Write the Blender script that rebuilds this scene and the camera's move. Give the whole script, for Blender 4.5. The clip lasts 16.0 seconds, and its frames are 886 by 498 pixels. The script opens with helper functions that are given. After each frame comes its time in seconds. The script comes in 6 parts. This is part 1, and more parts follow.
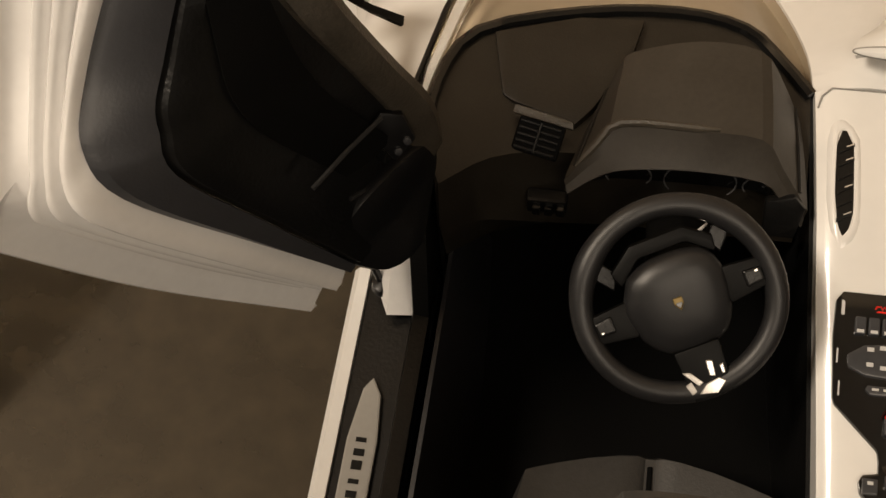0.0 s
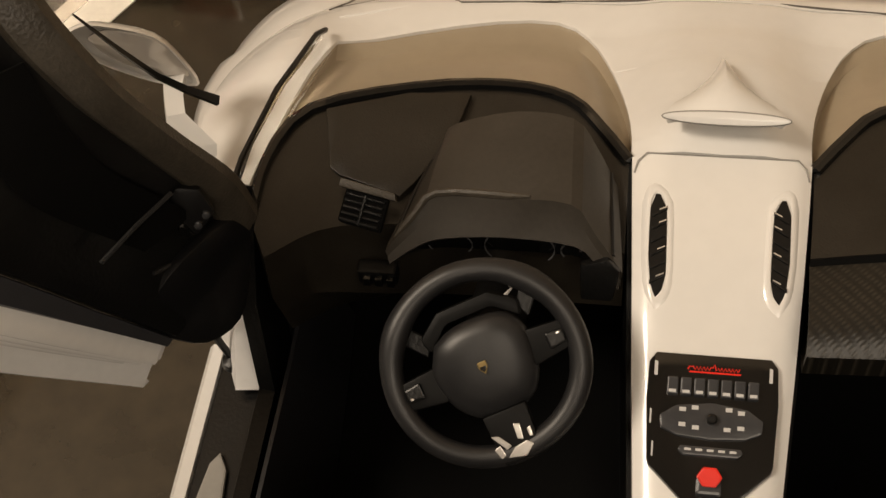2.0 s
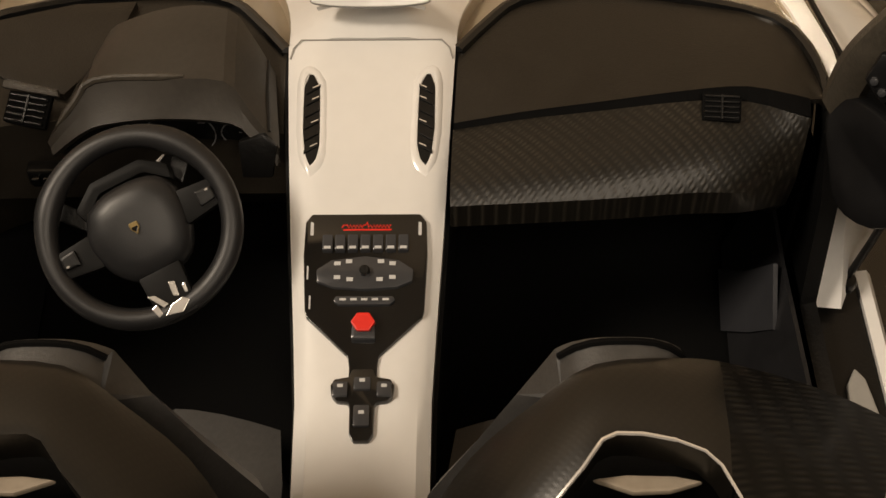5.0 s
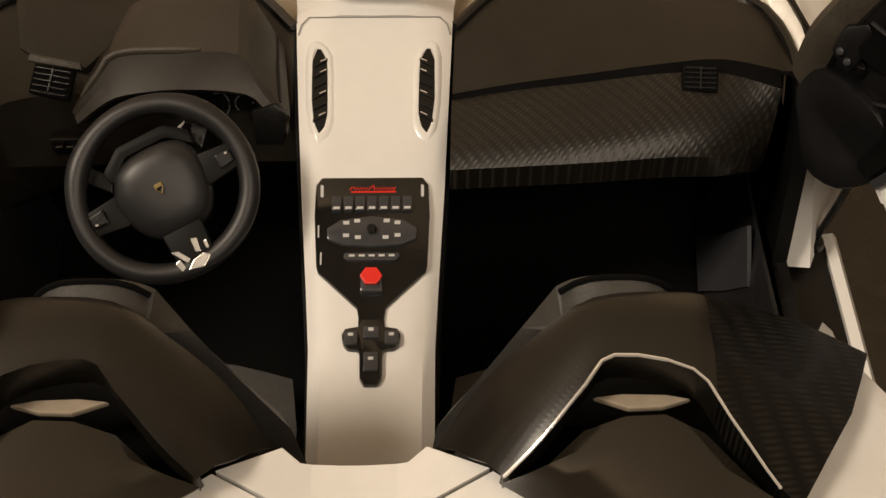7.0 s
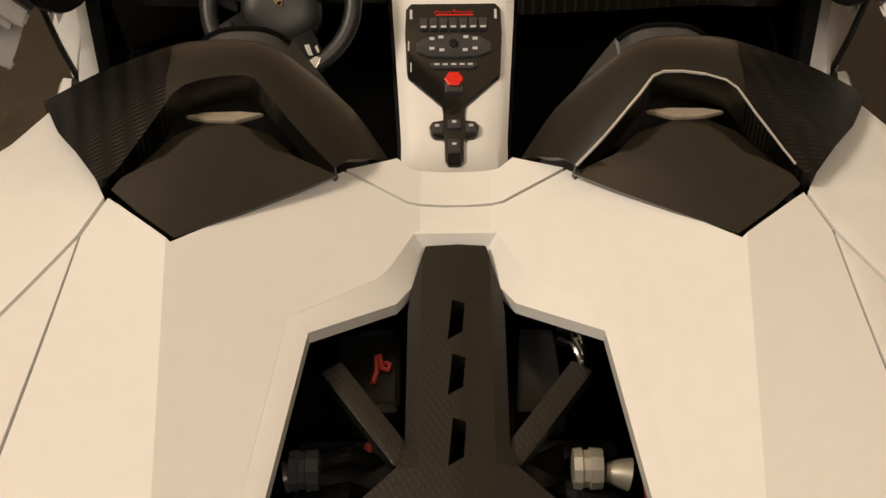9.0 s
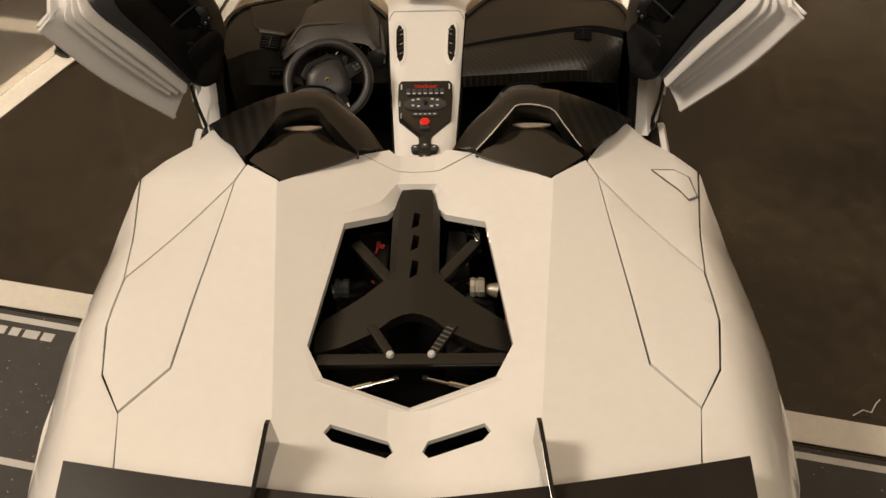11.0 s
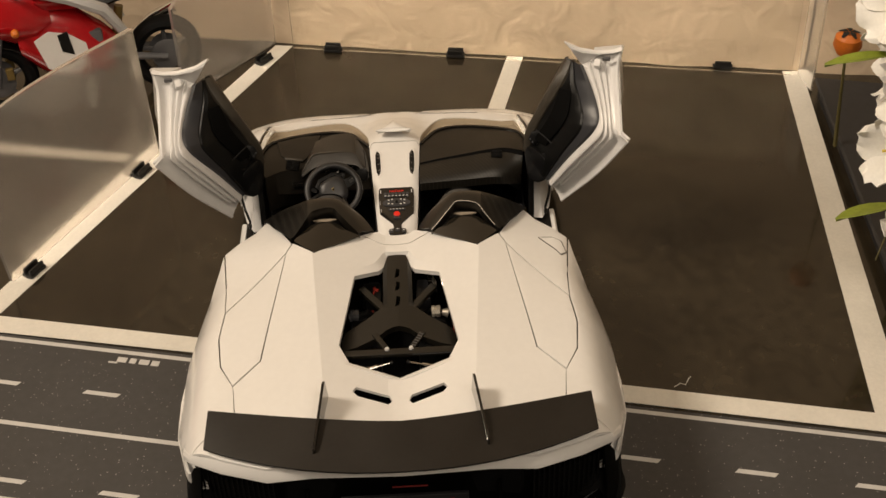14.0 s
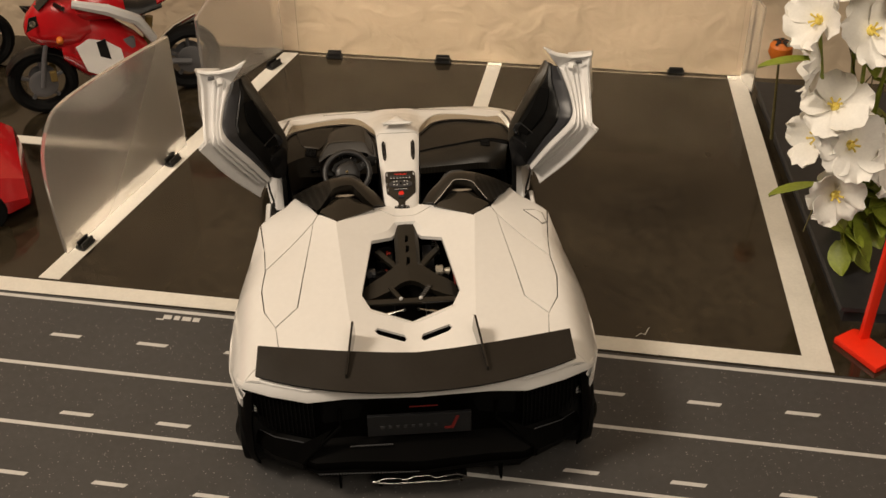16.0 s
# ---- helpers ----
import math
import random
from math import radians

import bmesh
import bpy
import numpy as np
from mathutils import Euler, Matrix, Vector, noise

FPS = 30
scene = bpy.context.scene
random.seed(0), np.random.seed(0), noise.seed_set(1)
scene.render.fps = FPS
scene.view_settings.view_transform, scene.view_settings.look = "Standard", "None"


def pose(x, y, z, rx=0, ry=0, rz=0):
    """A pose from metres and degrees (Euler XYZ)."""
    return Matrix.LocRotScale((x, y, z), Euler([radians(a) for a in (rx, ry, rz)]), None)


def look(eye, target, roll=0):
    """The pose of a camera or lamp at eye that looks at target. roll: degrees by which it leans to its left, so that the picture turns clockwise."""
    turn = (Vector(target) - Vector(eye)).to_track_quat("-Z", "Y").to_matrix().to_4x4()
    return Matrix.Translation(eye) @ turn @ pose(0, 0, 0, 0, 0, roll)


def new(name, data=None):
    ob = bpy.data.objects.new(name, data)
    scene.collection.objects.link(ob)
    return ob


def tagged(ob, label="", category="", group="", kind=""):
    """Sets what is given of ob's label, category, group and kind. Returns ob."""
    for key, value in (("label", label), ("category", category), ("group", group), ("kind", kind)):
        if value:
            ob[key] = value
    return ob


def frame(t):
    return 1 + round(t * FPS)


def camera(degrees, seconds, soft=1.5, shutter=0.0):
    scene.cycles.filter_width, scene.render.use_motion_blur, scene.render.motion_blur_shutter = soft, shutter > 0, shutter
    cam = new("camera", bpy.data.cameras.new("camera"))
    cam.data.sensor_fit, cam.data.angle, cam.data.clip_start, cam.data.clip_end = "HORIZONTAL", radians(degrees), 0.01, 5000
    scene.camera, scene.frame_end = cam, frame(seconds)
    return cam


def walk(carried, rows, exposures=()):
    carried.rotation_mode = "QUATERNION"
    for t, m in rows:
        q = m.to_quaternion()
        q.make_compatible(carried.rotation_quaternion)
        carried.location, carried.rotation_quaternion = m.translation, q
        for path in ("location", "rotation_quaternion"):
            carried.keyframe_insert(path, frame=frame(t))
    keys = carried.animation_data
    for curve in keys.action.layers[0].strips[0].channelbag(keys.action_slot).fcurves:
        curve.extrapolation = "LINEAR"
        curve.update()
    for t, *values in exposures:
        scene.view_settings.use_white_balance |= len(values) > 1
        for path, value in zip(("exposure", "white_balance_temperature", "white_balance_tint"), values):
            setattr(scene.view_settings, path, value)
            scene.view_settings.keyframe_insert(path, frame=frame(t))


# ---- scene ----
cam = camera(38.0, 16.0)
ROWS = [
    (0, -0.02801, 0.07999, 0.13742, 30.852, 2.762, 8.511),
    (0.5, -0.02459, 0.08378, 0.13968, 33.466, 4.313, 10.238),
    (1, -0.01901, 0.08342, 0.13852, 34.577, 5.326, 10.473),
    (1.5, -0.01211, 0.08155, 0.13715, 34.897, 5.467, 9.410),
    (2, -0.00839, 0.08024, 0.13689, 34.752, 4.616, 7.743),
    (2.5, -0.00589, 0.07561, 0.13002, 35.655, 3.380, 5.774),
    (3, -0.00438, 0.07055, 0.12642, 38.000, 1.952, 4.167),
    (3.5, -0.00099, 0.06529, 0.12424, 38.757, 0.816, 2.681),
    (4, 0.00025, 0.06266, 0.12521, 39.551, 0.404, 1.698),
    (4.5, 0.00533, 0.06248, 0.12525, 39.385, -0.031, 0.533),
    (4.7, 0.00887, 0.06147, 0.12540, 39.498, 0.627, 0.504),
    (6.8, 0.00772, 0.05389, 0.13060, 39.160, 0.013, -0.596),
    (7, 0.00544, 0.05070, 0.13071, 39.536, -0.311, -0.831),
    (7.5, 0.00136, 0.04247, 0.13456, 39.798, -0.037, -0.630),
    (8, 0.00064, 0.02886, 0.13963, 40.213, 0.112, -0.422),
    (8.5, -0.00096, 0.01629, 0.14104, 40.636, 0.352, -0.217),
    (9, -0.00018, 0.01561, 0.13320, 40.562, 0.653, -0.036),
    (9.2, -0.00078, 0.01391, 0.13253, 40.700, 0.419, 0.583),
    (11.3, 0.01135, -0.10029, 0.21136, 46.969, 1.651, 0.460),
    (11.5, 0.00822, -0.10896, 0.21808, 47.414, 1.097, 0.034),
    (12, 0.01360, -0.13084, 0.23686, 48.163, 1.474, 0.013),
    (12.5, 0.01737, -0.15247, 0.25256, 48.865, 1.860, -0.288),
    (13, 0.01600, -0.16938, 0.26678, 49.460, 1.802, -0.885),
    (13.5, 0.01373, -0.18438, 0.27899, 49.704, 1.869, -1.693),
    (14, 0.00770, -0.20101, 0.29080, 50.132, 1.683, -2.602),
    (14.5, 0.01092, -0.21933, 0.30211, 50.352, 1.821, -2.993),
    (15, 0.00928, -0.24640, 0.31588, 50.678, 1.456, -3.434),
    (15.5, -0.00076, -0.26438, 0.32700, 50.693, 0.880, -3.937),
    (16, -0.00967, -0.26829, 0.32744, 50.765, 0.549, -4.113),
]
walk(cam, [(t, pose(x, y, z, rx, ry, rz)) for t, x, y, z, rx, ry, rz in ROWS])
# ---- light: an unseen warm lamp at the left and an added fill, in a closed room ----
world = bpy.data.worlds.new("room_air")
scene.world = world
world.use_nodes = True
world.node_tree.nodes["Background"].inputs[0].default_value = (1.0, 0.90, 0.75, 1)
world.node_tree.nodes["Background"].inputs[1].default_value = 0.004
scene.view_settings.exposure = 0.0


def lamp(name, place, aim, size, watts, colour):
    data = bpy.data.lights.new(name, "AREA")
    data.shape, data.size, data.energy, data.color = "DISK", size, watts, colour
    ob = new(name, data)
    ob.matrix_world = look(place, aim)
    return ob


lamp("left_lamp_light", (-0.84, -0.16, 1.12), (0, 0.1, 0), 0.34, 13.5, (1.0, 0.84, 0.66))
# broad fill, added to brighten what the left lamp misses
lamp("added_fill_light", (0.34, -0.95, 1.56), (0, 0.1, 0), 1.2, 18.3, (1.0, 0.84, 0.66))


# ---- materials ----
def material(name, colour, rough=0.5, metal=0.0, coat=0.0, vary=0.0, scale=150.0, bump=0.0, bump_scale=600.0, spec=0.5, depth=0.0006, warp=0.0):
    """A principled surface with colour variation at two scales and fine relief."""
    m = bpy.data.materials.new(name)
    m.use_nodes = True
    nt = m.node_tree
    b = nt.nodes["Principled BSDF"]
    b.inputs["Base Color"].default_value = (*colour, 1)
    b.inputs["Roughness"].default_value = rough
    b.inputs["Metallic"].default_value = metal
    b.inputs["Coat Weight"].default_value = coat
    b.inputs["Coat Roughness"].default_value = 0.04
    b.inputs["Specular IOR Level"].default_value = spec
    co = nt.nodes.new("ShaderNodeTexCoord")
    if vary:
        n1, n2 = nt.nodes.new("ShaderNodeTexNoise"), nt.nodes.new("ShaderNodeTexNoise")
        n1.inputs["Scale"].default_value, n2.inputs["Scale"].default_value = scale, scale * 9
        n1.inputs["Detail"].default_value = n2.inputs["Detail"].default_value = 4
        mix = nt.nodes.new("ShaderNodeMath")
        mix.operation = "ADD"
        ramp = nt.nodes.new("ShaderNodeMapRange")
        ramp.inputs[1].default_value, ramp.inputs[2].default_value = 0.7, 1.3
        ramp.inputs[3].default_value, ramp.inputs[4].default_value = 1 - vary, 1 + vary
        tint = nt.nodes.new("ShaderNodeVectorMath")
        tint.operation = "SCALE"
        tint.inputs[0].default_value = colour
        for n in (n1, n2):
            nt.links.new(co.outputs["Object"], n.inputs["Vector"])
        nt.links.new(n1.outputs[0], mix.inputs[0])
        nt.links.new(n2.outputs[0], mix.inputs[1])
        nt.links.new(mix.outputs[0], ramp.inputs[0])
        nt.links.new(ramp.outputs[0], tint.inputs["Scale"])
        nt.links.new(tint.outputs[0], b.inputs["Base Color"])
        rr = nt.nodes.new("ShaderNodeMapRange")
        rr.inputs[1].default_value, rr.inputs[2].default_value = 0.3, 0.7
        rr.inputs[3].default_value, rr.inputs[4].default_value = max(rough - vary * 0.25, 0.02), min(rough + vary * 0.25, 1)
        nt.links.new(n1.outputs[0], rr.inputs[0])
        nt.links.new(rr.outputs[0], b.inputs["Roughness"])
    if bump:
        nb, bp = nt.nodes.new("ShaderNodeTexNoise"), nt.nodes.new("ShaderNodeBump")
        nb.inputs["Scale"].default_value, nb.inputs["Detail"].default_value, nb.inputs["Distortion"].default_value = bump_scale, 2.0 if warp else 5.0, warp
        bp.inputs["Strength"].default_value, bp.inputs["Distance"].default_value = bump, depth
        nt.links.new(co.outputs["Object"], nb.inputs["Vector"])
        nt.links.new(nb.outputs[0], bp.inputs["Height"])
        nt.links.new(bp.outputs[0], b.inputs["Normal"])
    return m


def carbon(name, dark, light, line=0.9, dot=0.45, turn=-45.0, rough=0.40, coat=0.12, relief=0.12, spec=0.5):
    """Twill weave under lacquer: dotted slanting lines, their spacings in millimetres."""
    m = material(name, dark, rough, coat=coat, spec=spec)
    nt = m.node_tree
    b = nt.nodes["Principled BSDF"]
    co = nt.nodes.new("ShaderNodeTexCoord")
    spin = nt.nodes.new("ShaderNodeMapping")
    spin.inputs["Rotation"].default_value = (0, 0, radians(turn))
    w1, w2 = nt.nodes.new("ShaderNodeTexWave"), nt.nodes.new("ShaderNodeTexWave")
    w1.bands_direction, w2.bands_direction = "X", "Y"
    w1.inputs["Scale"].default_value, w2.inputs["Scale"].default_value = 314.0 / line, 314.0 / dot
    wear = nt.nodes.new("ShaderNodeTexNoise")
    wear.inputs["Scale"].default_value = 140
    mul, worn = nt.nodes.new("ShaderNodeMath"), nt.nodes.new("ShaderNodeMath")
    mul.operation = worn.operation = "MULTIPLY"
    mix = nt.nodes.new("ShaderNodeMix")
    mix.data_type = "RGBA"
    mix.inputs[6].default_value, mix.inputs[7].default_value = (*dark, 1), (*light, 1)
    nt.links.new(co.outputs["Object"], spin.inputs[0])
    nt.links.new(co.outputs["Object"], wear.inputs["Vector"])
    for w in (w1, w2):
        nt.links.new(spin.outputs[0], w.inputs["Vector"])
    nt.links.new(w1.outputs["Fac"], mul.inputs[0])
    nt.links.new(w2.outputs["Fac"], mul.inputs[1])
    nt.links.new(mul.outputs[0], worn.inputs[0])
    nt.links.new(wear.outputs[0], worn.inputs[1])
    nt.links.new(worn.outputs[0], mix.inputs[0])
    nt.links.new(mix.outputs[2], b.inputs["Base Color"])
    bp = nt.nodes.new("ShaderNodeBump")
    bp.inputs["Strength"].default_value, bp.inputs["Distance"].default_value = relief, 0.0002
    nt.links.new(mul.outputs[0], bp.inputs["Height"])
    nt.links.new(bp.outputs[0], b.inputs["Normal"])
    return m


WHITE = material("white_lacquer", (0.80, 0.79, 0.77), 0.28, coat=0.7, vary=0.02, scale=60)
JAMB = material("white_door_plastic", (0.86, 0.85, 0.84), 0.25, vary=0.03, scale=120)
SEAM = material("panel_gap", (0.10, 0.09, 0.08), 0.6)
BLACK = material("black_plastic", (0.005, 0.005, 0.005), 0.34, vary=0.15, scale=200, bump=0.1, bump_scale=2500, spec=0.35)
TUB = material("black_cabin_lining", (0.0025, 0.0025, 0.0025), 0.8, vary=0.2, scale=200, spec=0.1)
DASH = material("dark_grained_dash", (0.0155, 0.0128, 0.0094), 0.33, vary=0.2, scale=300, bump=0.12, bump_scale=5000, spec=0.45)
HOOD = material("grey_binnacle_plastic", (0.037, 0.032, 0.026), 0.38, vary=0.15, scale=200, bump=0.04, bump_scale=6000)
RIMGREY = material("dark_grey_wheel_rubber", (0.0145, 0.0145, 0.0155), 0.42, vary=0.12, scale=250, bump=0.06, bump_scale=9000)
SEAT = material("grey_seat_plastic", (0.050, 0.048, 0.046), 0.48, vary=0.15, scale=200, bump=0.08, bump_scale=4000)
SILLMAT = material("sill_plate_grey", (0.30, 0.29, 0.27), 0.45, vary=0.05)
GLOSS = material("piano_black", (0.006, 0.006, 0.006), 0.10, coat=0.4)
CARBON = carbon("carbon_twill", (0.008, 0.007, 0.0052), (0.044, 0.038, 0.029), 1.0, 0.42, -42.0, 0.36, 0.03, 0.16, 0.45)
CARBON_DARK = carbon("dark_carbon_twill", (0.0016, 0.0016, 0.0015), (0.026, 0.023, 0.018), 0.5, 2.2, 76.0, 0.42, 0.06, 0.25, 0.25)
CARBON_SOFT = carbon("satin_carbon_brace", (0.0078, 0.007, 0.0052), (0.016, 0.0138, 0.0102), 0.7, 0.5, 60.0)
HOOPMAT = carbon("satin_carbon_hoop", (0.0085, 0.0073, 0.0055), (0.014, 0.012, 0.009), 0.6, 0.4, 45.0, 0.33, 0.1, 0.03)
SHELL = material("smoked_gloss_shell", (0.013, 0.011, 0.008), 0.16, coat=0.35, vary=0.2, scale=120)
SATIN = material("satin_slate_plastic", (0.036, 0.037, 0.042), 0.38, vary=0.1, scale=90, bump=0.05, bump_scale=4000)
KICK = material("footwell_slate_plastic", (0.013, 0.013, 0.0145), 0.45, vary=0.2, scale=90, bump=0.05, bump_scale=4000)
SPOKE = material("black_spoke_plastic", (0.004, 0.004, 0.004), 0.5, vary=0.15, scale=200, spec=0.15)
PODMAT = material("black_door_plastic", (0.006, 0.006, 0.0066), 0.4, vary=0.15, scale=90, bump=0.05, bump_scale=4000, spec=0.3)
GRILLE = material("dull_black_mesh", (0.0035, 0.0034, 0.0032), 0.6, vary=0.2, scale=300, spec=0.12)
KEY = material("dark_key_plastic", (0.045, 0.046, 0.050), 0.22, vary=0.1)
WINGMAT = material("matt_carbon_wing", (0.014, 0.0115, 0.009), 0.42, vary=0.15, scale=80, bump=0.06, bump_scale=5000, spec=0.35)
FINMAT = material("glossy_black_fin", (0.012, 0.0105, 0.009), 0.12, coat=0.8, vary=0.1, scale=80)
BUMPER = material("dark_bumper_plastic", (0.0018, 0.0017, 0.0016), 0.5, vary=0.15, scale=120, spec=0.035)
CHROME = material("chrome", (0.75, 0.74, 0.72), 0.12, metal=1.0)
PLAQUE = material("polished_plaque_and_glint_metal", (0.84, 0.81, 0.77), 0.2, metal=0.6, coat=0.5)
SILVER = material("silver_print", (0.55, 0.55, 0.55), 0.4)
GREY = material("grey_button_plastic", (0.10, 0.10, 0.105), 0.4, vary=0.1)
RED = material("red_paint", (0.75, 0.02, 0.008), 0.35, vary=0.05)
REDPLASTIC = material("bright_red_plastic", (0.88, 0.028, 0.006), 0.42, vary=0.04, scale=60)
COLLAR = material("pale_collar_metal", (0.42, 0.39, 0.33), 0.4, metal=0.6, vary=0.1)
GOLD = material("gold_print", (0.20, 0.14, 0.045), 0.4, metal=0.4)
RUBBER = material("tyre_rubber", (0.005, 0.005, 0.005), 0.75, vary=0.15, spec=0.12)
TAN = material("beige_lit_seat_edge", (0.30, 0.25, 0.19), 0.6, vary=0.1)
PLATE = material("number_plate_grey", (0.008, 0.0085, 0.010), 0.45, vary=0.3, scale=200)
DIM = material("dim_print_grey", (0.035, 0.035, 0.038), 0.5, vary=0.2, scale=300)
DULLRED = material("dull_red_paint", (0.30, 0.030, 0.020), 0.5, vary=0.1)
DIMRED = material("dark_red_print", (0.16, 0.010, 0.008), 0.5)
TAPE = material("white_paper_tape", (0.72, 0.69, 0.62), 0.6, vary=0.06, scale=90, bump=0.15, bump_scale=900)
BOARD = material("black_glossy_board", (0.026, 0.020, 0.012), 0.15, coat=0.3, vary=0.5, scale=24, bump=0.04, bump_scale=60)
LINE = material("printed_white_line", (0.55, 0.54, 0.52), 0.6, vary=0.08, scale=300)
PLASTER = material("cream_plaster", (0.57, 0.455, 0.325), 0.7, vary=0.06, scale=10, bump=0.6, bump_scale=75, depth=0.0030, warp=0.6)
CLIP = material("black_clip_plastic", (0.012, 0.012, 0.012), 0.4, vary=0.1)
POT = material("slate_tray_plastic", (0.022, 0.022, 0.024), 0.45, vary=0.2, scale=30)
PETAL = material("white_silk_petal", (0.95, 0.93, 0.88), 0.75, vary=0.05, scale=120, bump=0.3, bump_scale=300)
LEDGE = material("brown_grained_ledge", (0.056, 0.048, 0.037), 0.42, vary=0.25, scale=250, bump=0.2, bump_scale=3500)
STAMEN = material("yellow_stamen", (0.85, 0.68, 0.14), 0.6, vary=0.15, scale=400)
LEAF = material("green_silk_leaf", (0.22, 0.27, 0.028), 0.5, vary=0.2, scale=90, bump=0.2, bump_scale=300)
STEM = material("brown_stem", (0.12, 0.10, 0.03), 0.6, vary=0.2)
WOOD = material("dark_table_veneer", (0.055, 0.032, 0.020), 0.3, vary=0.25, scale=18, bump=0.1, bump_scale=120)
ORANGE = material("orange_paint", (0.65, 0.17, 0.02), 0.4, vary=0.1)
SKIN = material("room_paint", (0.16, 0.15, 0.13), 0.9, vary=0.05, scale=3)

CEILING = material("ceiling_paint", (0.62, 0.58, 0.52), 0.9, vary=0.05, scale=3)
BIKERED = material("crimson_lacquer", (0.42, 0.006, 0.010), 0.25, coat=0.6, vary=0.08, scale=60)
# tan stands for the shade on the scoop's steep white wall
SCOOP = material("shade_tan_scoop", (0.32, 0.265, 0.19), 0.3, coat=0.3, vary=0.04, scale=60)


def road_paper():
    m = material("speckled_road_paper", (0.052, 0.050, 0.049), 0.6, vary=0.12, scale=40, bump=0.1, bump_scale=1500)
    nt = m.node_tree
    b = nt.nodes["Principled BSDF"]
    old = b.inputs["Base Color"].links[0].from_socket
    co = nt.nodes.new("ShaderNodeTexCoord")
    v = nt.nodes.new("ShaderNodeTexVoronoi")
    v.inputs["Scale"].default_value = 1100
    sep = nt.nodes.new("ShaderNodeSeparateColor")
    pick = nt.nodes.new("ShaderNodeMath")
    pick.operation, pick.inputs[1].default_value = "GREATER_THAN", 0.62
    size = nt.nodes.new("ShaderNodeMath")
    size.operation = "MULTIPLY"
    size.inputs[1].default_value = 0.24
    near = nt.nodes.new("ShaderNodeMath")
    near.operation = "LESS_THAN"
    both = nt.nodes.new("ShaderNodeMath")
    both.operation = "MULTIPLY"
    mix = nt.nodes.new("ShaderNodeMix")
    mix.data_type = "RGBA"
    mix.inputs[7].default_value = (0.30, 0.29, 0.28, 1)
    nt.links.new(co.outputs["Object"], v.inputs["Vector"])
    nt.links.new(v.outputs["Color"], sep.inputs[0])
    nt.links.new(sep.outputs[0], pick.inputs[0])
    nt.links.new(sep.outputs[1], size.inputs[0])
    nt.links.new(v.outputs["Distance"], near.inputs[0])
    nt.links.new(size.outputs[0], near.inputs[1])
    nt.links.new(pick.outputs[0], both.inputs[0])
    nt.links.new(near.outputs[0], both.inputs[1])
    nt.links.new(both.outputs[0], mix.inputs[0])
    nt.links.new(old, mix.inputs[6])
    nt.links.new(mix.outputs[2], b.inputs["Base Color"])
    return m


ROAD = road_paper()


def glassy(name, colour, rough, ior=1.45, clear=1.0):
    m = bpy.data.materials.new(name)
    m.use_nodes = True
    b = m.node_tree.nodes["Principled BSDF"]
    b.inputs["Base Color"].default_value = (*colour, 1)
    b.inputs["Roughness"].default_value = rough
    b.inputs["Transmission Weight"].default_value = clear
    b.inputs["IOR"].default_value = ior
    return m


FROST = glassy("frosted_acrylic", (0.82, 0.78, 0.73), 0.16, 1.2, 0.84)
CLEAR = glassy("clear_acrylic", (0.97, 0.97, 0.95), 0.03, 1.2)


# ---- mesh helpers; all shapes are given in millimetres ----
def part(name, bm, mat, parent=None, label="", smooth=False, crease=34):
    for v in bm.verts:
        v.co *= 0.001
    bmesh.ops.recalc_face_normals(bm, faces=bm.faces)
    me = bpy.data.meshes.new(name)
    bm.to_mesh(me)
    bm.free()
    me.materials.append(mat)
    if smooth:
        for p in me.polygons:
            p.use_smooth = True
        me.set_sharp_from_angle(angle=radians(crease))
    ob = new(name, me)
    if parent:
        ob.parent = parent
    if label:
        ob["label"] = label
    return ob


def empty(name, label, category, group="", kind=""):
    return tagged(new(name), label, category, group, kind)


def round_edges(bm, width, seg=2, angle=30):
    edges = [e for e in bm.edges if len(e.link_faces) == 2 and e.calc_face_angle(0) > radians(angle)]
    if edges and width:
        bmesh.ops.bevel(bm, geom=edges, offset=width, segments=seg, profile=0.6, affect="EDGES", clamp_overlap=True)


def box(x0, x1, y0, y1, z0, z1, bev=0.0, seg=2, bm=None, m=None):
    b = bmesh.new()
    bmesh.ops.create_cube(b, size=1)
    for v in b.verts:
        v.co = Vector(((x0, x1)[v.co.x > 0], (y0, y1)[v.co.y > 0], (z0, z1)[v.co.z > 0]))
    round_edges(b, bev, seg)
    return add(bm, b, m)


def add(bm, b, m=None):
    """Joins b, moved by m, into bm."""
    if m is not None:
        bmesh.ops.transform(b, matrix=m, verts=b.verts)
    if bm is None:
        return b
    me = bpy.data.meshes.new("tmp")
    b.to_mesh(me)
    b.free()
    bm.from_mesh(me)
    bpy.data.meshes.remove(me)
    return bm


def prism(outline, z0, z1, bev=0.0, seg=2, bm=None, m=None, holes=()):
    """A plate with the plan outline [(x, y)] between two heights."""
    b = bmesh.new()
    edges = []
    for loop in (outline, *holes):
        vs = [b.verts.new((x, y, z0)) for x, y in loop]
        edges += [b.edges.new((vs[i], vs[(i + 1) % len(vs)])) for i in range(len(vs))]
    if holes:
        bmesh.ops.triangle_fill(b, edges=edges, use_beauty=True)
    else:
        b.faces.new(b.verts)
    ret = bmesh.ops.extrude_face_region(b, geom=b.faces[:])
    for v in ret["geom"]:
        if isinstance(v, bmesh.types.BMVert):
            v.co.z = z1
    bmesh.ops.recalc_face_normals(b, faces=b.faces)
    round_edges(b, bev, seg)
    return add(bm, b, m)


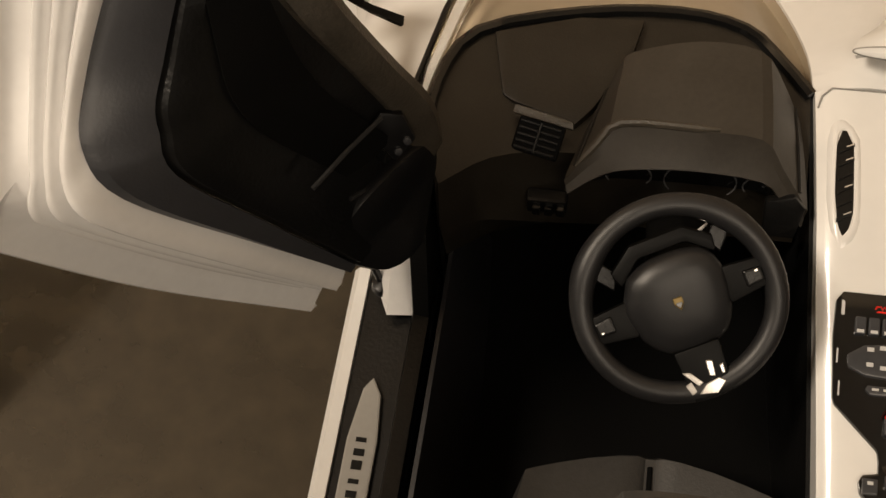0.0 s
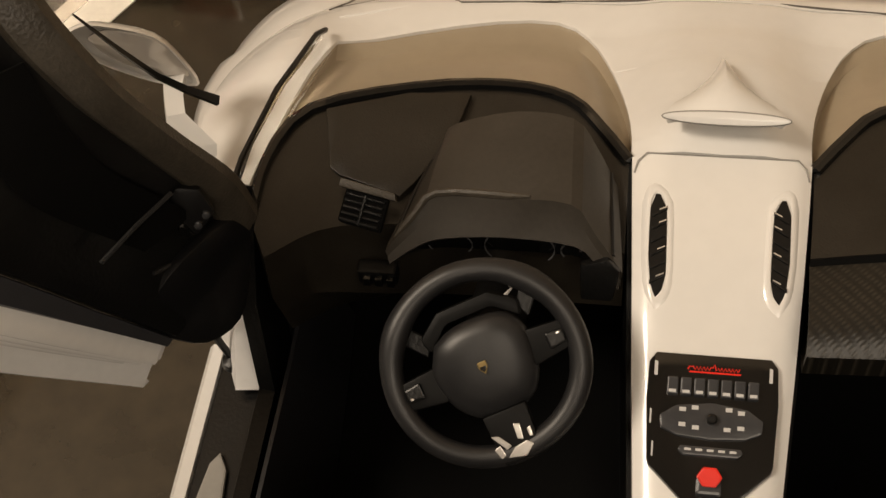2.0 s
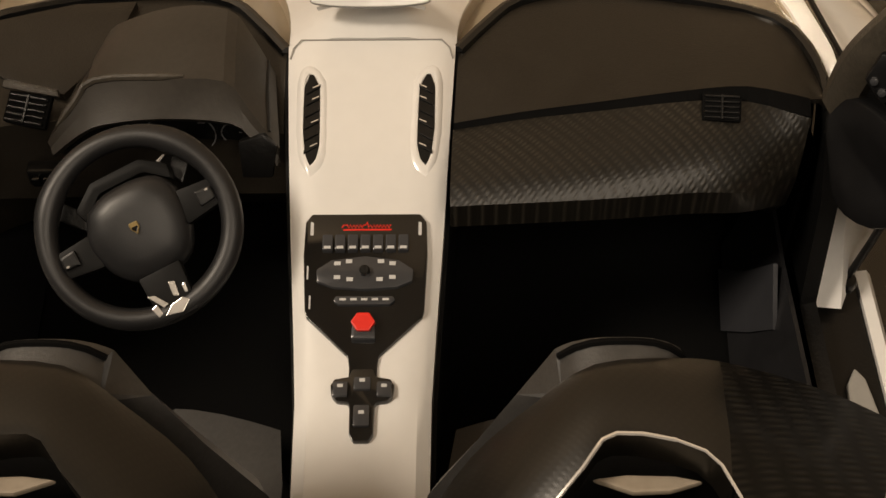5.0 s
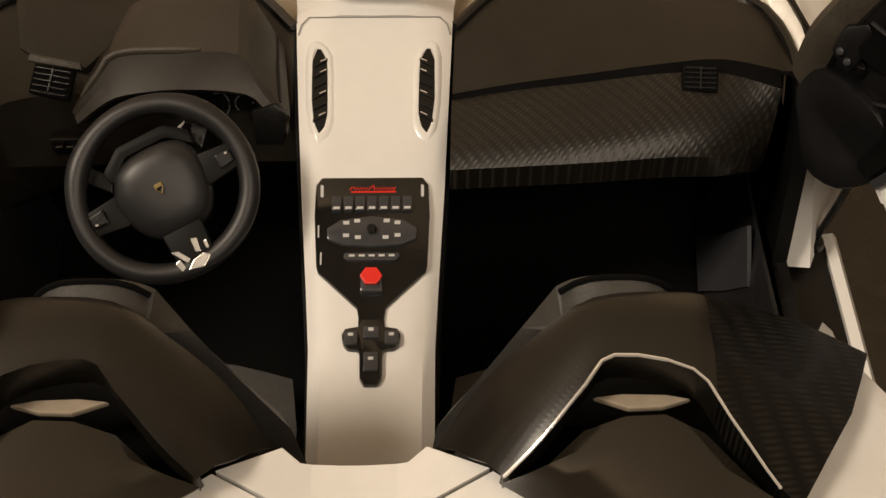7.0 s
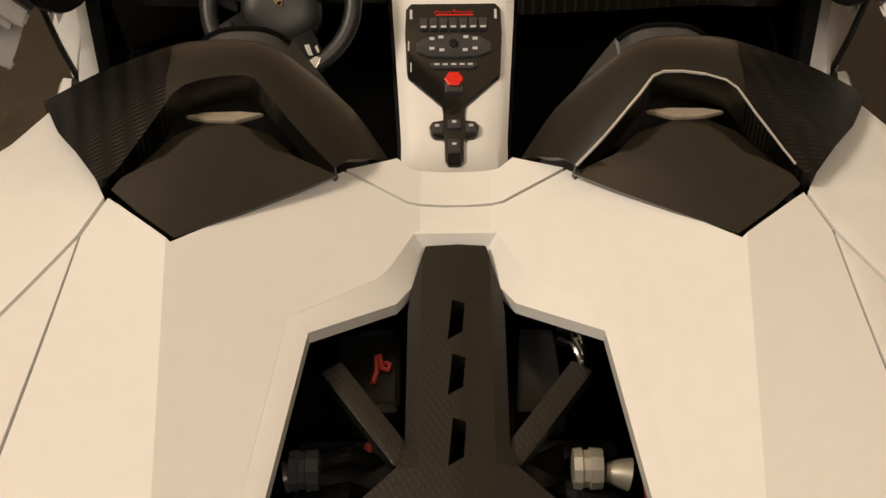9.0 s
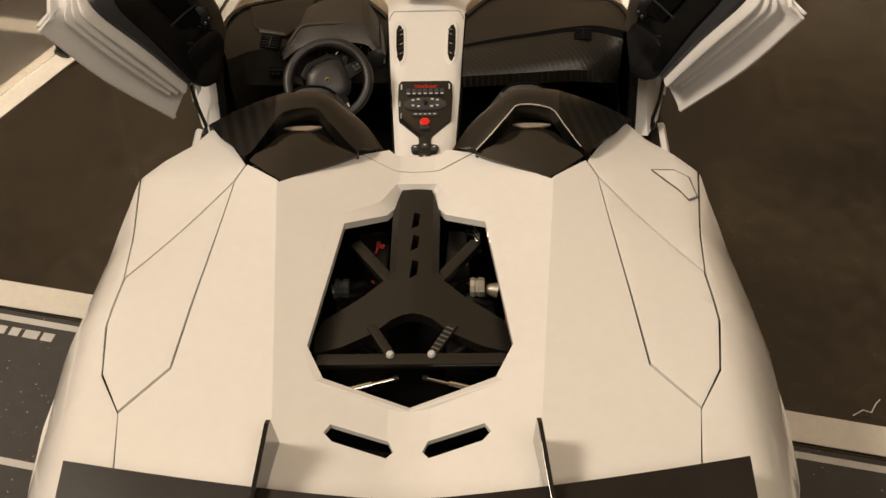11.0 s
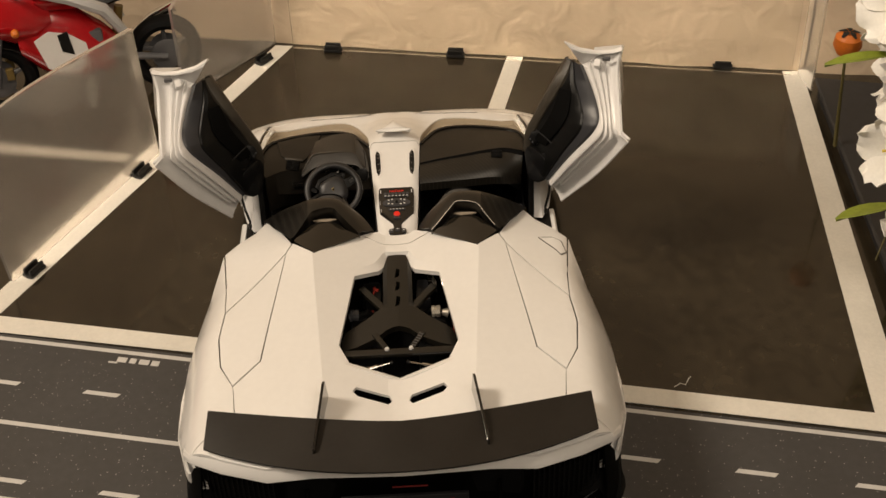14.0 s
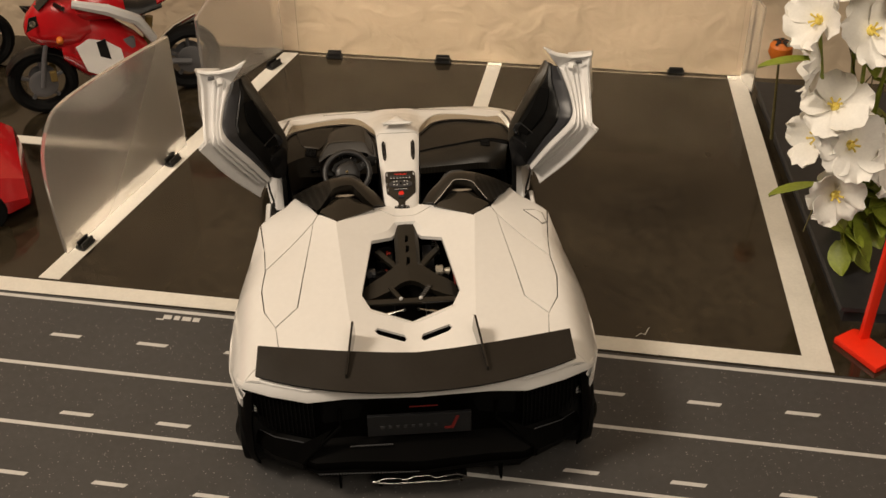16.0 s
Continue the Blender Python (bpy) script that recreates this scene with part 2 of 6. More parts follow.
def panel(outline, height, thick, holes=(), step=3.0, cuts=(), bev=0.35, mirror=False):
    """A shell over the plan outline whose top follows height(x, y); cuts are crease lines ((x, y), (dx, dy))."""
    b = bmesh.new()
    edges = []
    for loop in (outline, *holes):
        vs = [b.verts.new((x, y, 0)) for x, y in loop]
        edges += [b.edges.new((vs[i], vs[(i + 1) % len(vs)])) for i in range(len(vs))]
    bmesh.ops.triangle_fill(b, edges=edges, use_beauty=True)
    bmesh.ops.dissolve_limit(b, angle_limit=0.01, verts=b.verts, edges=[e for e in b.edges if len(e.link_faces) == 2])
    bmesh.ops.triangulate(b, faces=b.faces)
    xs, ys = [v.co.x for v in b.verts], [v.co.y for v in b.verts]
    lines = [((x, 0), (0, 1)) for x in np.arange(min(xs) + step / 2, max(xs), step)]
    lines += [((0, y), (1, 0)) for y in np.arange(min(ys) + step / 2, max(ys), step)]
    for (px, py), (dx, dy) in (*lines, *cuts):
        bmesh.ops.bisect_plane(b, geom=b.verts[:] + b.edges[:] + b.faces[:], dist=1e-5, plane_co=(px, py, 0), plane_no=(dy, -dx, 0))
    for v in b.verts:
        v.co.z = height(v.co.x, v.co.y)
    ret = bmesh.ops.extrude_face_region(b, geom=b.faces[:])
    for v in ret["geom"]:
        if isinstance(v, bmesh.types.BMVert):
            v.co.z -= thick
    bmesh.ops.recalc_face_normals(b, faces=b.faces)
    if bev:
        rim = [e for e in b.edges if len(e.link_faces) == 2 and e.calc_face_angle(0) > radians(50)]
        bmesh.ops.bevel(b, geom=rim, offset=bev, segments=2, profile=0.6, affect="EDGES", clamp_overlap=True)
    if mirror:
        flip(b)
    return b


def flip(bm):
    """Mirrors to the other side of the car."""
    for v in bm.verts:
        v.co.x = -v.co.x
    bmesh.ops.reverse_faces(bm, faces=bm.faces)
    return bm


def loft(rings, closed=False, caps=False, bm=None):
    """A skin over rows of points of equal number."""
    b = bmesh.new()
    rows = [[b.verts.new(p) for p in r] for r in rings]
    n = len(rows[0])
    for r0, r1 in zip(rows, rows[1:]):
        for i in range(n if closed else n - 1):
            j = (i + 1) % n
            b.faces.new((r0[i], r0[j], r1[j], r1[i]))
    if caps:
        b.faces.new(rows[0])
        b.faces.new(rows[-1])
    bmesh.ops.recalc_face_normals(b, faces=b.faces)
    return add(bm, b)


def thicken(b, depth):
    """Gives a skin a thickness, along its normals."""
    bmesh.ops.recalc_face_normals(b, faces=b.faces)
    bmesh.ops.solidify(b, geom=b.faces[:], thickness=depth)
    return b


def tube(points, radius, sides=8, bm=None, caps=True):
    """A round bar along points; radius may be a list."""
    pts = [Vector(p) for p in points]
    rad = radius if isinstance(radius, (list, tuple)) else [radius] * len(pts)
    rings = []
    for i, p in enumerate(pts):
        d = (pts[min(i + 1, len(pts) - 1)] - pts[max(i - 1, 0)]).normalized()
        q = d.to_track_quat("Z", "Y")
        rings.append([p + q @ Vector((rad[i] * math.cos(a), rad[i] * math.sin(a), 0)) for a in np.linspace(0, 2 * math.pi, sides, endpoint=False)])
    return loft(rings, True, caps, bm)


def lathe(profile, sides=24, bm=None, m=None):
    """Turns (radius, height) round the z axis."""
    b = loft([[(r * math.cos(a), r * math.sin(a), z) for a in np.linspace(0, 2 * math.pi, sides, endpoint=False)] for r, z in profile], True, True)
    return add(bm, b, m)


def lerp(x, table):
    """Straight lines through (x, value) pairs in rising order."""
    return float(np.interp(x, [t[0] for t in table], [t[1] for t in table]))


def smooth(points, n, sharp=()):
    """Resamples a line of points as a soft curve; corners named in sharp stay."""
    pts = [Vector(p) for p in points]
    out = []
    for k in range(len(pts) - 1):
        p1, p2 = pts[k], pts[k + 1]
        t1 = (p2 - p1) if k == 0 or k in sharp else (p2 - pts[k - 1]) * 0.5
        t2 = (p2 - p1) if k + 2 == len(pts) or k + 1 in sharp else (pts[k + 2] - p1) * 0.5
        for i in range(n):
            f = i / n
            out.append(p1 * (2 * f ** 3 - 3 * f * f + 1) + t1 * (f ** 3 - 2 * f * f + f) + p2 * (3 * f * f - 2 * f ** 3) + t2 * (f ** 3 - f * f))
    return out + [pts[-1]]


def mm(x, y, z, rx=0, ry=0, rz=0):
    """A pose in millimetres, for shapes that are still in millimetres."""
    return Matrix.LocRotScale((x, y, z), Euler([radians(a) for a in (rx, ry, rz)]), None)


# ---- the table, the road sheet and the parking bay ----
ROAD_TURN = -13.2


def on_road(x, y):
    """From the road's own axes to the place."""
    c, s = math.cos(radians(ROAD_TURN)), math.sin(radians(ROAD_TURN))
    return (x * c - y * s, x * s + y * c)


def strip(outline, z0, z1, bm=None):
    return prism([on_road(x, y) for x, y in outline], z0, z1, 0, bm=bm)


def rect(x0, x1, y0, y1):
    return [(x0, y0), (x1, y0), (x1, y1), (x0, y1)]


table = tagged(part("table_top", box(-900, 700, -600, 470, -30, -1.2, 2), WOOD), "dark glossy wooden table top under the road sheet", "table", kind="structure")
board = tagged(part("parking_board", strip(rect(-420, 420, 82.2, 300), -1.2, 0), BOARD), "black glossy board with white tape bay lines", "board", kind="structure")
road = tagged(part("road", strip(rect(-420, 420, -260, 82.0), -1.2, 0.0), ROAD), "dark grey speckled paper road sheet with white lane lines", "road", kind="structure")
for y in (79.9, 45.0, 16.8, -28.0, -65.0):
    part("lane_line", strip(rect(-418, 418, y - 0.8, y + 0.8), -0.1, 0.06), LINE, road)
for y, x0, gap in ((61.0, -152.0, 33.6), (23.4, -133.0, 35.2), (-5.2, -145.0, 34.7), (-46.0, -120.0, 35.0)):
    for i in range(-8, 16):
        if -400 < x0 + i * gap < 400:
            part("lane_dash", strip([(x0 + i * gap + k, y + j) for k, j in ((0, -0.7), (11.4, -0.7), (12.4, 0.9), (1.0, 0.9))], -0.1, 0.06), LINE, road)
for i, (x, w) in enumerate(((-113, 3.2), (-108.8, 2.2), (-105.6, 3.4), (-101.4, 2.6))):
    part("print_bar", strip(rect(x, x + w, 75.4, 77.6), -0.1, 0.06), LINE, road)
part("print_bar", strip(rect(-115.5, -112.5, 74.6, 75.3), -0.1, 0.06), LINE, road)


def tape(label, *outline, z0=0.0):
    return tagged(part("tape_strip", strip(outline, z0, z0 + 0.25), TAPE), label, "tape", "white tape strips")


tape("long white paper tape strip along the road edge", (-420, 81.2), (-181, 81.8), (-88, 82.9), (129.3, 82.8), (130.2, 90.0), (-90, 89.7), (-420, 88.9), z0=0.3)
tape("white paper tape strip on the black board", (125.2, 83.3), (135.4, 83.3), (107.6, 282.4), (99.6, 281.6))
tape("white paper tape strip under the dividers", (-169.2, 91.2), (-160.6, 91.2), (-109.6, 273), (-117.2, 272.5))
tape("white paper tape strip in front of the model car", (-20.0, 180), (-13.2, 180), (-8.7, 278), (-15.5, 277.6))
tape("white paper tape strip beside the motorcycles", (-420, 178.8), (-147, 178.8), (-146, 184.2), (-420, 184.2))


def upright(a, b, outline, thick, mat, name, label, category, group="", holes=()):
    """A sheet standing on the line from a to b (road axes); outline in (along, up)."""
    pa, pb = Vector((*on_road(*a), 0)), Vector((*on_road(*b), 0))
    u = (pb - pa).normalized()
    n = u.cross(Vector((0, 0, 1)))
    bm = prism(outline, -thick / 2, thick / 2, thick * 0.25, 2)
    for v in bm.verts:
        v.co = pa + u * v.co.x + Vector((0, 0, 1)) * v.co.y + n * v.co.z
    ob = tagged(part(name, bm, mat), label, category, group)
    ob.visible_shadow = False
    return ob


DIV = [(0, 0.3)] + [(p.x, p.y) for p in smooth([(-1.1, 19.5, 0), (-1.5, 37.6, 0), (0.6, 49.4, 0), (5.7, 57.8, 0), (13, 62.3, 0), (30.5, 62.4, 0), (55, 60, 0)], 4)] + [(84, 56), (84.6, 0.3)]
upright((-163.8, 106.7), (-140.2, 188.9), DIV, 2.0, FROST, "bay_divider", "frosted plastic divider with a curved front edge, clipped to the tape", "divider", "bay dividers")
upright((-142.6, 226.3), (-118.2, 274.4), [(0, 0.3), (0.3, 42), (10, 48), (54, 50), (54, 0.3)], 2.0, FROST, "bay_divider", "frosted plastic divider standing against the plaster wall", "divider", "bay dividers")
upright((-108.8, 271.6), (104.0, 279.0), [(0, 0.3), (0, 46), (212, 46), (212, 0.3)], 1.2, CLEAR, "back_sheet", "clear plastic sheet clipped upright in front of the wall", "sheet")


upright((106.0, 280.2), (110.9, 267.6), [(0, 0.3), (0, 42), (3, 45), (13.5, 45), (13.5, 0.3)], 0.9, FROST, "end_sheet", "frosted plastic end piece standing at the bay corner", "sheet")


def clip(x, y, turn):
    """A small black clip: a foot, two jaws and a screw boss."""
    c = empty("sheet_clip", "small black plastic clip holding a divider on the tape", "clip", "divider clips")
    part("foot", prism([(-6, -3.5), (6, -3.5), (6.6, 0), (6, 3.5), (-6, 3.5), (-6.6, 0)], 0, 2.0, 0.5), CLIP, c)
    part("jaw", box(-5.4, 5.4, -2.9, -1.3, 1.6, 5.2, 0.5), CLIP, c)
    part("jaw", box(-5.4, 5.4, 1.3, 2.9, 1.6, 5.2, 0.5), CLIP, c)
    c.matrix_world = Matrix.Translation((*[v * 0.001 for v in on_road(x, y)], 0.00025)) @ pose(0, 0, 0, 0, 0, turn + ROAD_TURN) @ Matrix.Scale(0.62, 4)


for x, y, turn in ((-158.2, 113, 74), (-141.6, 174, 74), (-118.4, 259, 64), (-91, 271.6, 3.6), (-37.5, 274.6, 3.6), (75, 281.6, 3.6)):
    clip(x, y, turn)

# the plaster wall behind the table, and the plain room that closes the place
wall_a, wall_b = on_road(-2100, 206.8), on_road(2100, 351.0)


def wall_mesh():
    pa, pb = Vector((*wall_a, -760)), Vector((*wall_b, -760))
    u = (pb - pa)
    n = Vector((-u.y, u.x, 0)).normalized()
    nx, nz = 200, 70
    rows = []
    for j in range(nz + 1):
        z = lerp(j, ((0, -760), (10, -60), (55, 300), (70, 1640)))
        row = []
        for i in range(nx + 1):
            p = pa + u * lerp(i, ((0, 0), (8, 0.33), (192, 0.67), (200, 1)))
            q = Vector((p.x * 0.03, z * 0.03, 3))
            d = noise.noise(q) * 1.6 + noise.noise(q * 2.7) * 0.9
            row.append((p.x - n.x * d, p.y - n.y * d, z))
        rows.append(row)
    return thicken(loft(rows), -40)


tagged(part("wall_north", wall_mesh(), PLASTER, smooth=True), "cream rough plaster wall behind the table", "wall", kind="structure")
tagged(part("wall_south", box(-1900, 1900, -1960, -1900, -760, 1640), SKIN), "plain painted wall", "wall", kind="structure")
tagged(part("wall_west", box(-1960, -1900, -1900, 900, -760, 1640), SKIN), "plain painted wall", "wall", kind="structure")
tagged(part("wall_east", box(1900, 1960, -1900, 900, -760, 1640), SKIN), "plain painted wall", "wall", kind="structure")
tagged(part("ceiling", box(-1960, 1960, -1960, 960, 1640, 1700), CEILING), "plain painted ceiling", "ceiling", kind="structure")
tagged(part("floor", box(-1960, 1960, -1960, 960, -820, -760), WOOD), "dark wooden floor", "floor", kind="structure")

# ---- the model car; x to its right, y to its nose, millimetres ----
car = empty("model_car", "white open-top diecast sports car with both scissor doors raised", "model car")
SIDES = ((1, False), (-1, True))


def body_z(x, y):
    """Height of the rear deck."""
    x = abs(x)
    ridge_x = lerp(y, ((5, 17.5), (30, 19.6), (91, 24.6)))
    ridge = lerp(y, ((2, 44.5), (12, 46.5), (30, 48.8), (60, 50.6), (91, 52.9), (110, 51.5)))
    centre = lerp(y, ((2, 43.5), (12, 44.3), (38, 44.2), (80, 45.2), (100, 46.2)))
    if x < ridge_x:
        return lerp(x, ((0, centre), (3.2, centre + 0.3), (ridge_x, ridge)))
    edge = lerp(y, ((5, 52), (30, 53.5), (60, 53.0), (80, 51.0), (95, 52.0), (110, 46)))
    rim = lerp(y, ((2, 42.0), (20, 45.6), (60, 48.4), (95, 47.2), (110, 46.5)))
    if x < edge - 6:
        return lerp(x, ((ridge_x, ridge), (edge - 6, rim)))
    f = min((x - edge + 6) / 13.5, 1.0)
    return rim - 15.0 * f ** 2.2


CREASES = (((19.6, 30), (5.0, 61)), ((-19.6, 30), (-5.0, 61)), ((3.2, 0), (0, 1)), ((-3.2, 0), (0, 1)))
HALF = [(2.8, 91.2), (3.9, 86.6), (5.2, 84.6), (12.2, 79.2), (16.2, 50.9), (13.4, 45.2)]
BROAD = [(3.7, 91.9), (5.9, 87.3), (6.9, 86.0), (14.0, 80.4), (17.7, 50.7), (14.4, 44.2)]
ENGINE_HOLE = BROAD + [(0, 41.0)] + [(-x, y) for x, y in reversed(BROAD)]
WINDOW_RIM = HALF + [(0, 42.0)] + [(-x, y) for x, y in reversed(HALF)]
SLOT = [(2.2, 33.0), (3.2, 31.8), (11.2, 33.4), (12.5, 34.8), (11.6, 36.5), (3.0, 35.0)]
DECK_R = [(4.4, 95.2), (10.2, 97.7), (23.8, 85.8), (30.2, 91.8), (32.0, 88.0), (37.0, 46.4), (44.0, 38.6), (42.6, 27.0), (53.6, 20.0), (45.6, 15.6), (34.0, 11.6), (22.4, 12.0), (10.0, 11.2)]
DECK = DECK_R + [(-x, y) for x, y in reversed(DECK_R)]
part("engine_cover", panel(DECK, body_z, 0.9, [ENGINE_HOLE, SLOT, [(-x, y) for x, y in SLOT]], 3.0, CREASES, 0.1), WHITE, car, "white lacquered rear deck with an engine window", smooth=True, crease=9)
part("deck_bridge", panel([(4.3, 95.5), (10.0, 98.0), (5.4, 100.6), (4.0, 99.5), (-4.0, 99.5), (-5.4, 100.6), (-10.0, 98.0), (-4.3, 95.5)], body_z, 2.5, (), 2.0, (((3.2, 0), (0, 1)), ((-3.2, 0), (0, 1))), 0.1), WHITE, car, smooth=True, crease=8)
part("bridge_lining", prism([(-9, 94.2), (9, 94.2), (9, 98.4), (-9, 98.4)], 41, 44.6), TUB, car)
chamfer = []
for (x, y), (u, v) in zip(ENGINE_HOLE + ENGINE_HOLE[:1], WINDOW_RIM + WINDOW_RIM[:1]):
    z = body_z(x, y)
    drop = 1.7 if y > 84 else 0.55
    chamfer.append([(x + (x - u) * 0.5, y + (y - v) * 0.5, z - 0.3), (x + (x - u) * 0.3, y + (y - v) * 0.3, z + 0.03), (x, y, z - 0.02), (u + (x - u) * 0.12, v + (y - v) * 0.12, z - drop * 0.9), (u, v, z - drop), (u, v, z - drop - 1.4)])
part("window_chamfer", thicken(loft(chamfer), 0.25), WHITE, car, "white sloping edge of the engine window", smooth=True, crease=14)
COVER = [(32.15, 87.8), (48.15, 66.7), (49.2, 56.0), (47.9, 46.0), (44.2, 38.85), (37.25, 46.45)]
SHOULDER = [(30.45, 92.0), (38.6, 108.6), (42.3, 103.0), (51.2, 95.2), (48.9, 76.6), (48.3, 66.95), (32.25, 88.1)]
def inset(outline, d):
    """Moves an outline inwards by about d, to leave a panel gap."""
    cx, cy = sum(p[0] for p in outline) / len(outline), sum(p[1] for p in outline) / len(outline)
    out = []
    for x, y in outline:
        v = Vector((x - cx, y - cy))
        v *= 1 - d / v.length
        out.append((cx + v.x, cy + v.y))
    return out


FENDER = [(51.5, 95.2), (52.4, 89.0), (54.8, 80.0), (57.8, 69.0), (60.0, 56.0), (60.7, 46.0), (60.0, 34.0), (57.0, 24.0), (53.9, 20.2), (42.9, 27.2), (44.1, 38.5), (48.1, 46.0), (49.4, 56.0), (48.5, 66.9), (49.15, 76.6)]
for sx, mir in SIDES:
    part("side_cover", panel(inset(COVER, 0.22), lambda x, y: body_z(x, y) + 0.1, 1.2, (), 3.0, (), 0.1, mir), WHITE, car, smooth=True)
    part("shoulder_panel", panel(inset(SHOULDER, 0.18), body_z, 1.6, (), 3.0, (), 0.1, mir), WHITE, car, smooth=True)
    part("rear_fender", panel(FENDER, body_z, 1.6, (), 2.0, (), 0.1, mir), WHITE, car, smooth=True)
flap = new("fuel_flap")
flap.parent = car
HATCH = [(42.2, 92.6), (46.4, 93.6), (49.0, 92.2), (50.0, 87.4), (48.2, 85.6), (46.6, 88.0)]
part("flap_gap", tube([(x, y, body_z(x, y) + 0.02) for x, y in HATCH + HATCH[:1]], 0.16, 6), SEAM, flap)
part("flap_lid", panel(inset(HATCH, 0.25), lambda x, y: body_z(x, y) + 0.22, 0.6, (), 3.0, (), 0.18), WHITE, flap, "hexagonal fuel flap", smooth=True)
gap = prism([(x * 0.985, y) for x, y in [(31, 95), (46, 92), (49, 60), (44, 30), (30, 12), (16, 14), (20, 45), (20, 80)]], 30, 41, 0)
part("gap_lining", add(gap, flip(prism([(x * 0.985, y) for x, y in [(31, 95), (46, 92), (49, 60), (44, 30), (30, 12), (16, 14), (20, 45), (20, 80)]], 30, 41, 0))), TUB, car)


def side_edge(y):
    """Half width and height of the body's side edge."""
    x = lerp(y, ((8, 48), (21, 56.4), (34, 60.0), (46, 60.7), (56, 60.0), (69, 57.8), (80, 54.8), (89, 52.4), (95, 51.5), (149, 51.6), (160, 53.6), (170, 55.0), (176, 54.6), (182, 52.6), (186.4, 49.6), (189, 47.0), (196, 44.8), (204, 39.5), (210, 33)))
    z = lerp(y, ((8, 40), (21, 34.5), (34, 33.5), (60, 34), (88, 36), (95, 34), (150, 33), (165, 31), (175, 28.5), (183, 25.5), (189, 23), (196, 18), (204, 11), (210, 7.5)))
    return x, z


REAR_AXLE, FRONT_AXLE, WHEEL_R = 33.5, 178.0, 17.0


def side_skin(y0, y1, top=None):
    rows = []
    for y in np.linspace(y0, y1, max(int((y1 - y0) / 2), 3)):
        x, z = side_edge(y)
        z = top if top else z
        low = 7.0
        for axle in (REAR_AXLE, FRONT_AXLE):
            if abs(y - axle) < WHEEL_R + 2.2:
                low = max(low, (17 if axle < 100 else 13) + math.sqrt((WHEEL_R + 2.2) ** 2 - (y - axle) ** 2) * (0.86 if axle < 100 else 0.7))
        if y < 27:
            low = max(low, 24.5 - (y - 20) * 0.6)
        low = min(low, z - 1)
        rows.append([(x, y, z), (x + 0.3, y, z * 0.6 + low * 0.4), (x - 1.5, y, low), (x - 5, y, low)])
    return thicken(loft(rows), 0.8)


def wheel(parent, x, y, mir, size=1.0):
    w = new("wheel")
    w.parent = parent
    turn = mm(x, y, WHEEL_R * size, 0, 90, 0) @ Matrix.Scale(size, 4)
    tyre = lathe([(11.5, -8), (14.5, -9), (16.6, -8.4), (17, -7), (17, 7), (16.6, 8.4), (14.5, 9), (11.5, 8)], 40, m=turn)
    rim = lathe([(3, 3), (4, 7.4), (10.6, 7.6), (12, 8.4), (12, -8), (3, -8)], 32, m=turn)
    for i in range(5):
        a = 72 * i
        rim = box(-1.4, 1.4, 3, 11.5, 7.0, 8.6, 0.3, 1, rim, turn @ mm(0, 0, 0, 0, 0, a))
    if mir:
        flip(tyre), flip(rim)
    part("tyre", tyre, RUBBER, w, smooth=True)
    part("rim", rim, GLOSS, w, smooth=True)


for sx, mir in SIDES:
    for y0, y1 in ((20, 96), (148, 208)):
        b = side_skin(y0, y1)
        part("body_side", flip(b) if mir else b, WHITE, car, smooth=True)
    sill = loft([[(50.5, y, 6), (53.6, y, 8), (54.0, y, 14.4), (53.4, y, 15.2), (52.2, y, 15.0), (52.0, y, 6)] for y in (92, 105, 120, 135, 148)], True, True)
    top = loft([[(52.0, y, 14.6), (47.4, y, 15.0), (45.4, y, 15.6), (44.4, y, 14.6), (44.4, y, 6), (52.0, y, 6)] for y in (92, 105, 120, 135, 148)], True, True)
    part("sill_top", flip(top) if mir else top, BLACK, car, "black sill inside the door opening", smooth=True)
    part("door_sill", flip(sill) if mir else sill, WHITE, car, smooth=True)
    wheel(car, 48.6, REAR_AXLE, mir)
    wheel(car, 42.5, FRONT_AXLE, mir, 0.84)

# nose, cowl and front fenders


def hood_z(x, y):
    x = abs(x)
    top = lerp(y, ((148, 37.0), (158, 36.2), (166, 34.6), (172, 33.0), (177, 31.6), (183, 30.2), (190, 29.4), (216, 28)))
    spine = lerp(y, ((154, 1.0), (159.6, 2.0), (163, 3.2), (168, 3.8), (174, 3.6), (181, 2.6), (189, 1.0), (196, 0.0))) * math.exp(-(x / 8.4) ** 4)
    brow = ((x / 55.4) ** 4 + (max(y - 150, 0) / 43.0) ** 4) ** 0.25
    wing_rise = 2.4 * math.exp(-((x - 46.5) / 5.0) ** 2) * math.exp(-((y - 175) / 9) ** 2)
    return top + spine + wing_rise - lerp(brow, ((0.9, 0), (0.95, 0.3), (0.985, 0.9), (1.02, 2.4), (1.08, 4.2), (1.16, 6.5), (1.3, 10.2), (1.5, 15.5)))


COWL_R = [(8.7, 160.9), (8.8, 164.0), (9.4, 168.4), (10.6, 173.6), (12.2, 178.4), (14.4, 182.6), (18.0, 185.2), (25.0, 184.9), (34.0, 182.4), (42.4, 178.6), (44.0, 171.5), (45.4, 164.0), (46.4, 157.0), (47.0, 149.5)]
COWL_R = [(p.x, p.y) for p in smooth([(x, y, 0) for x, y in COWL_R], 2, (9,))]
NOSE_R = [(51.6, 149.0), (53.6, 160.0), (55.0, 170.0), (54.6, 176.0), (52.6, 182.0), (49.6, 186.4), (46.6, 188.6)]
COWL = COWL_R + NOSE_R + [(-x, y) for x, y in reversed(NOSE_R)] + [(-x, y) for x, y in reversed(COWL_R)]
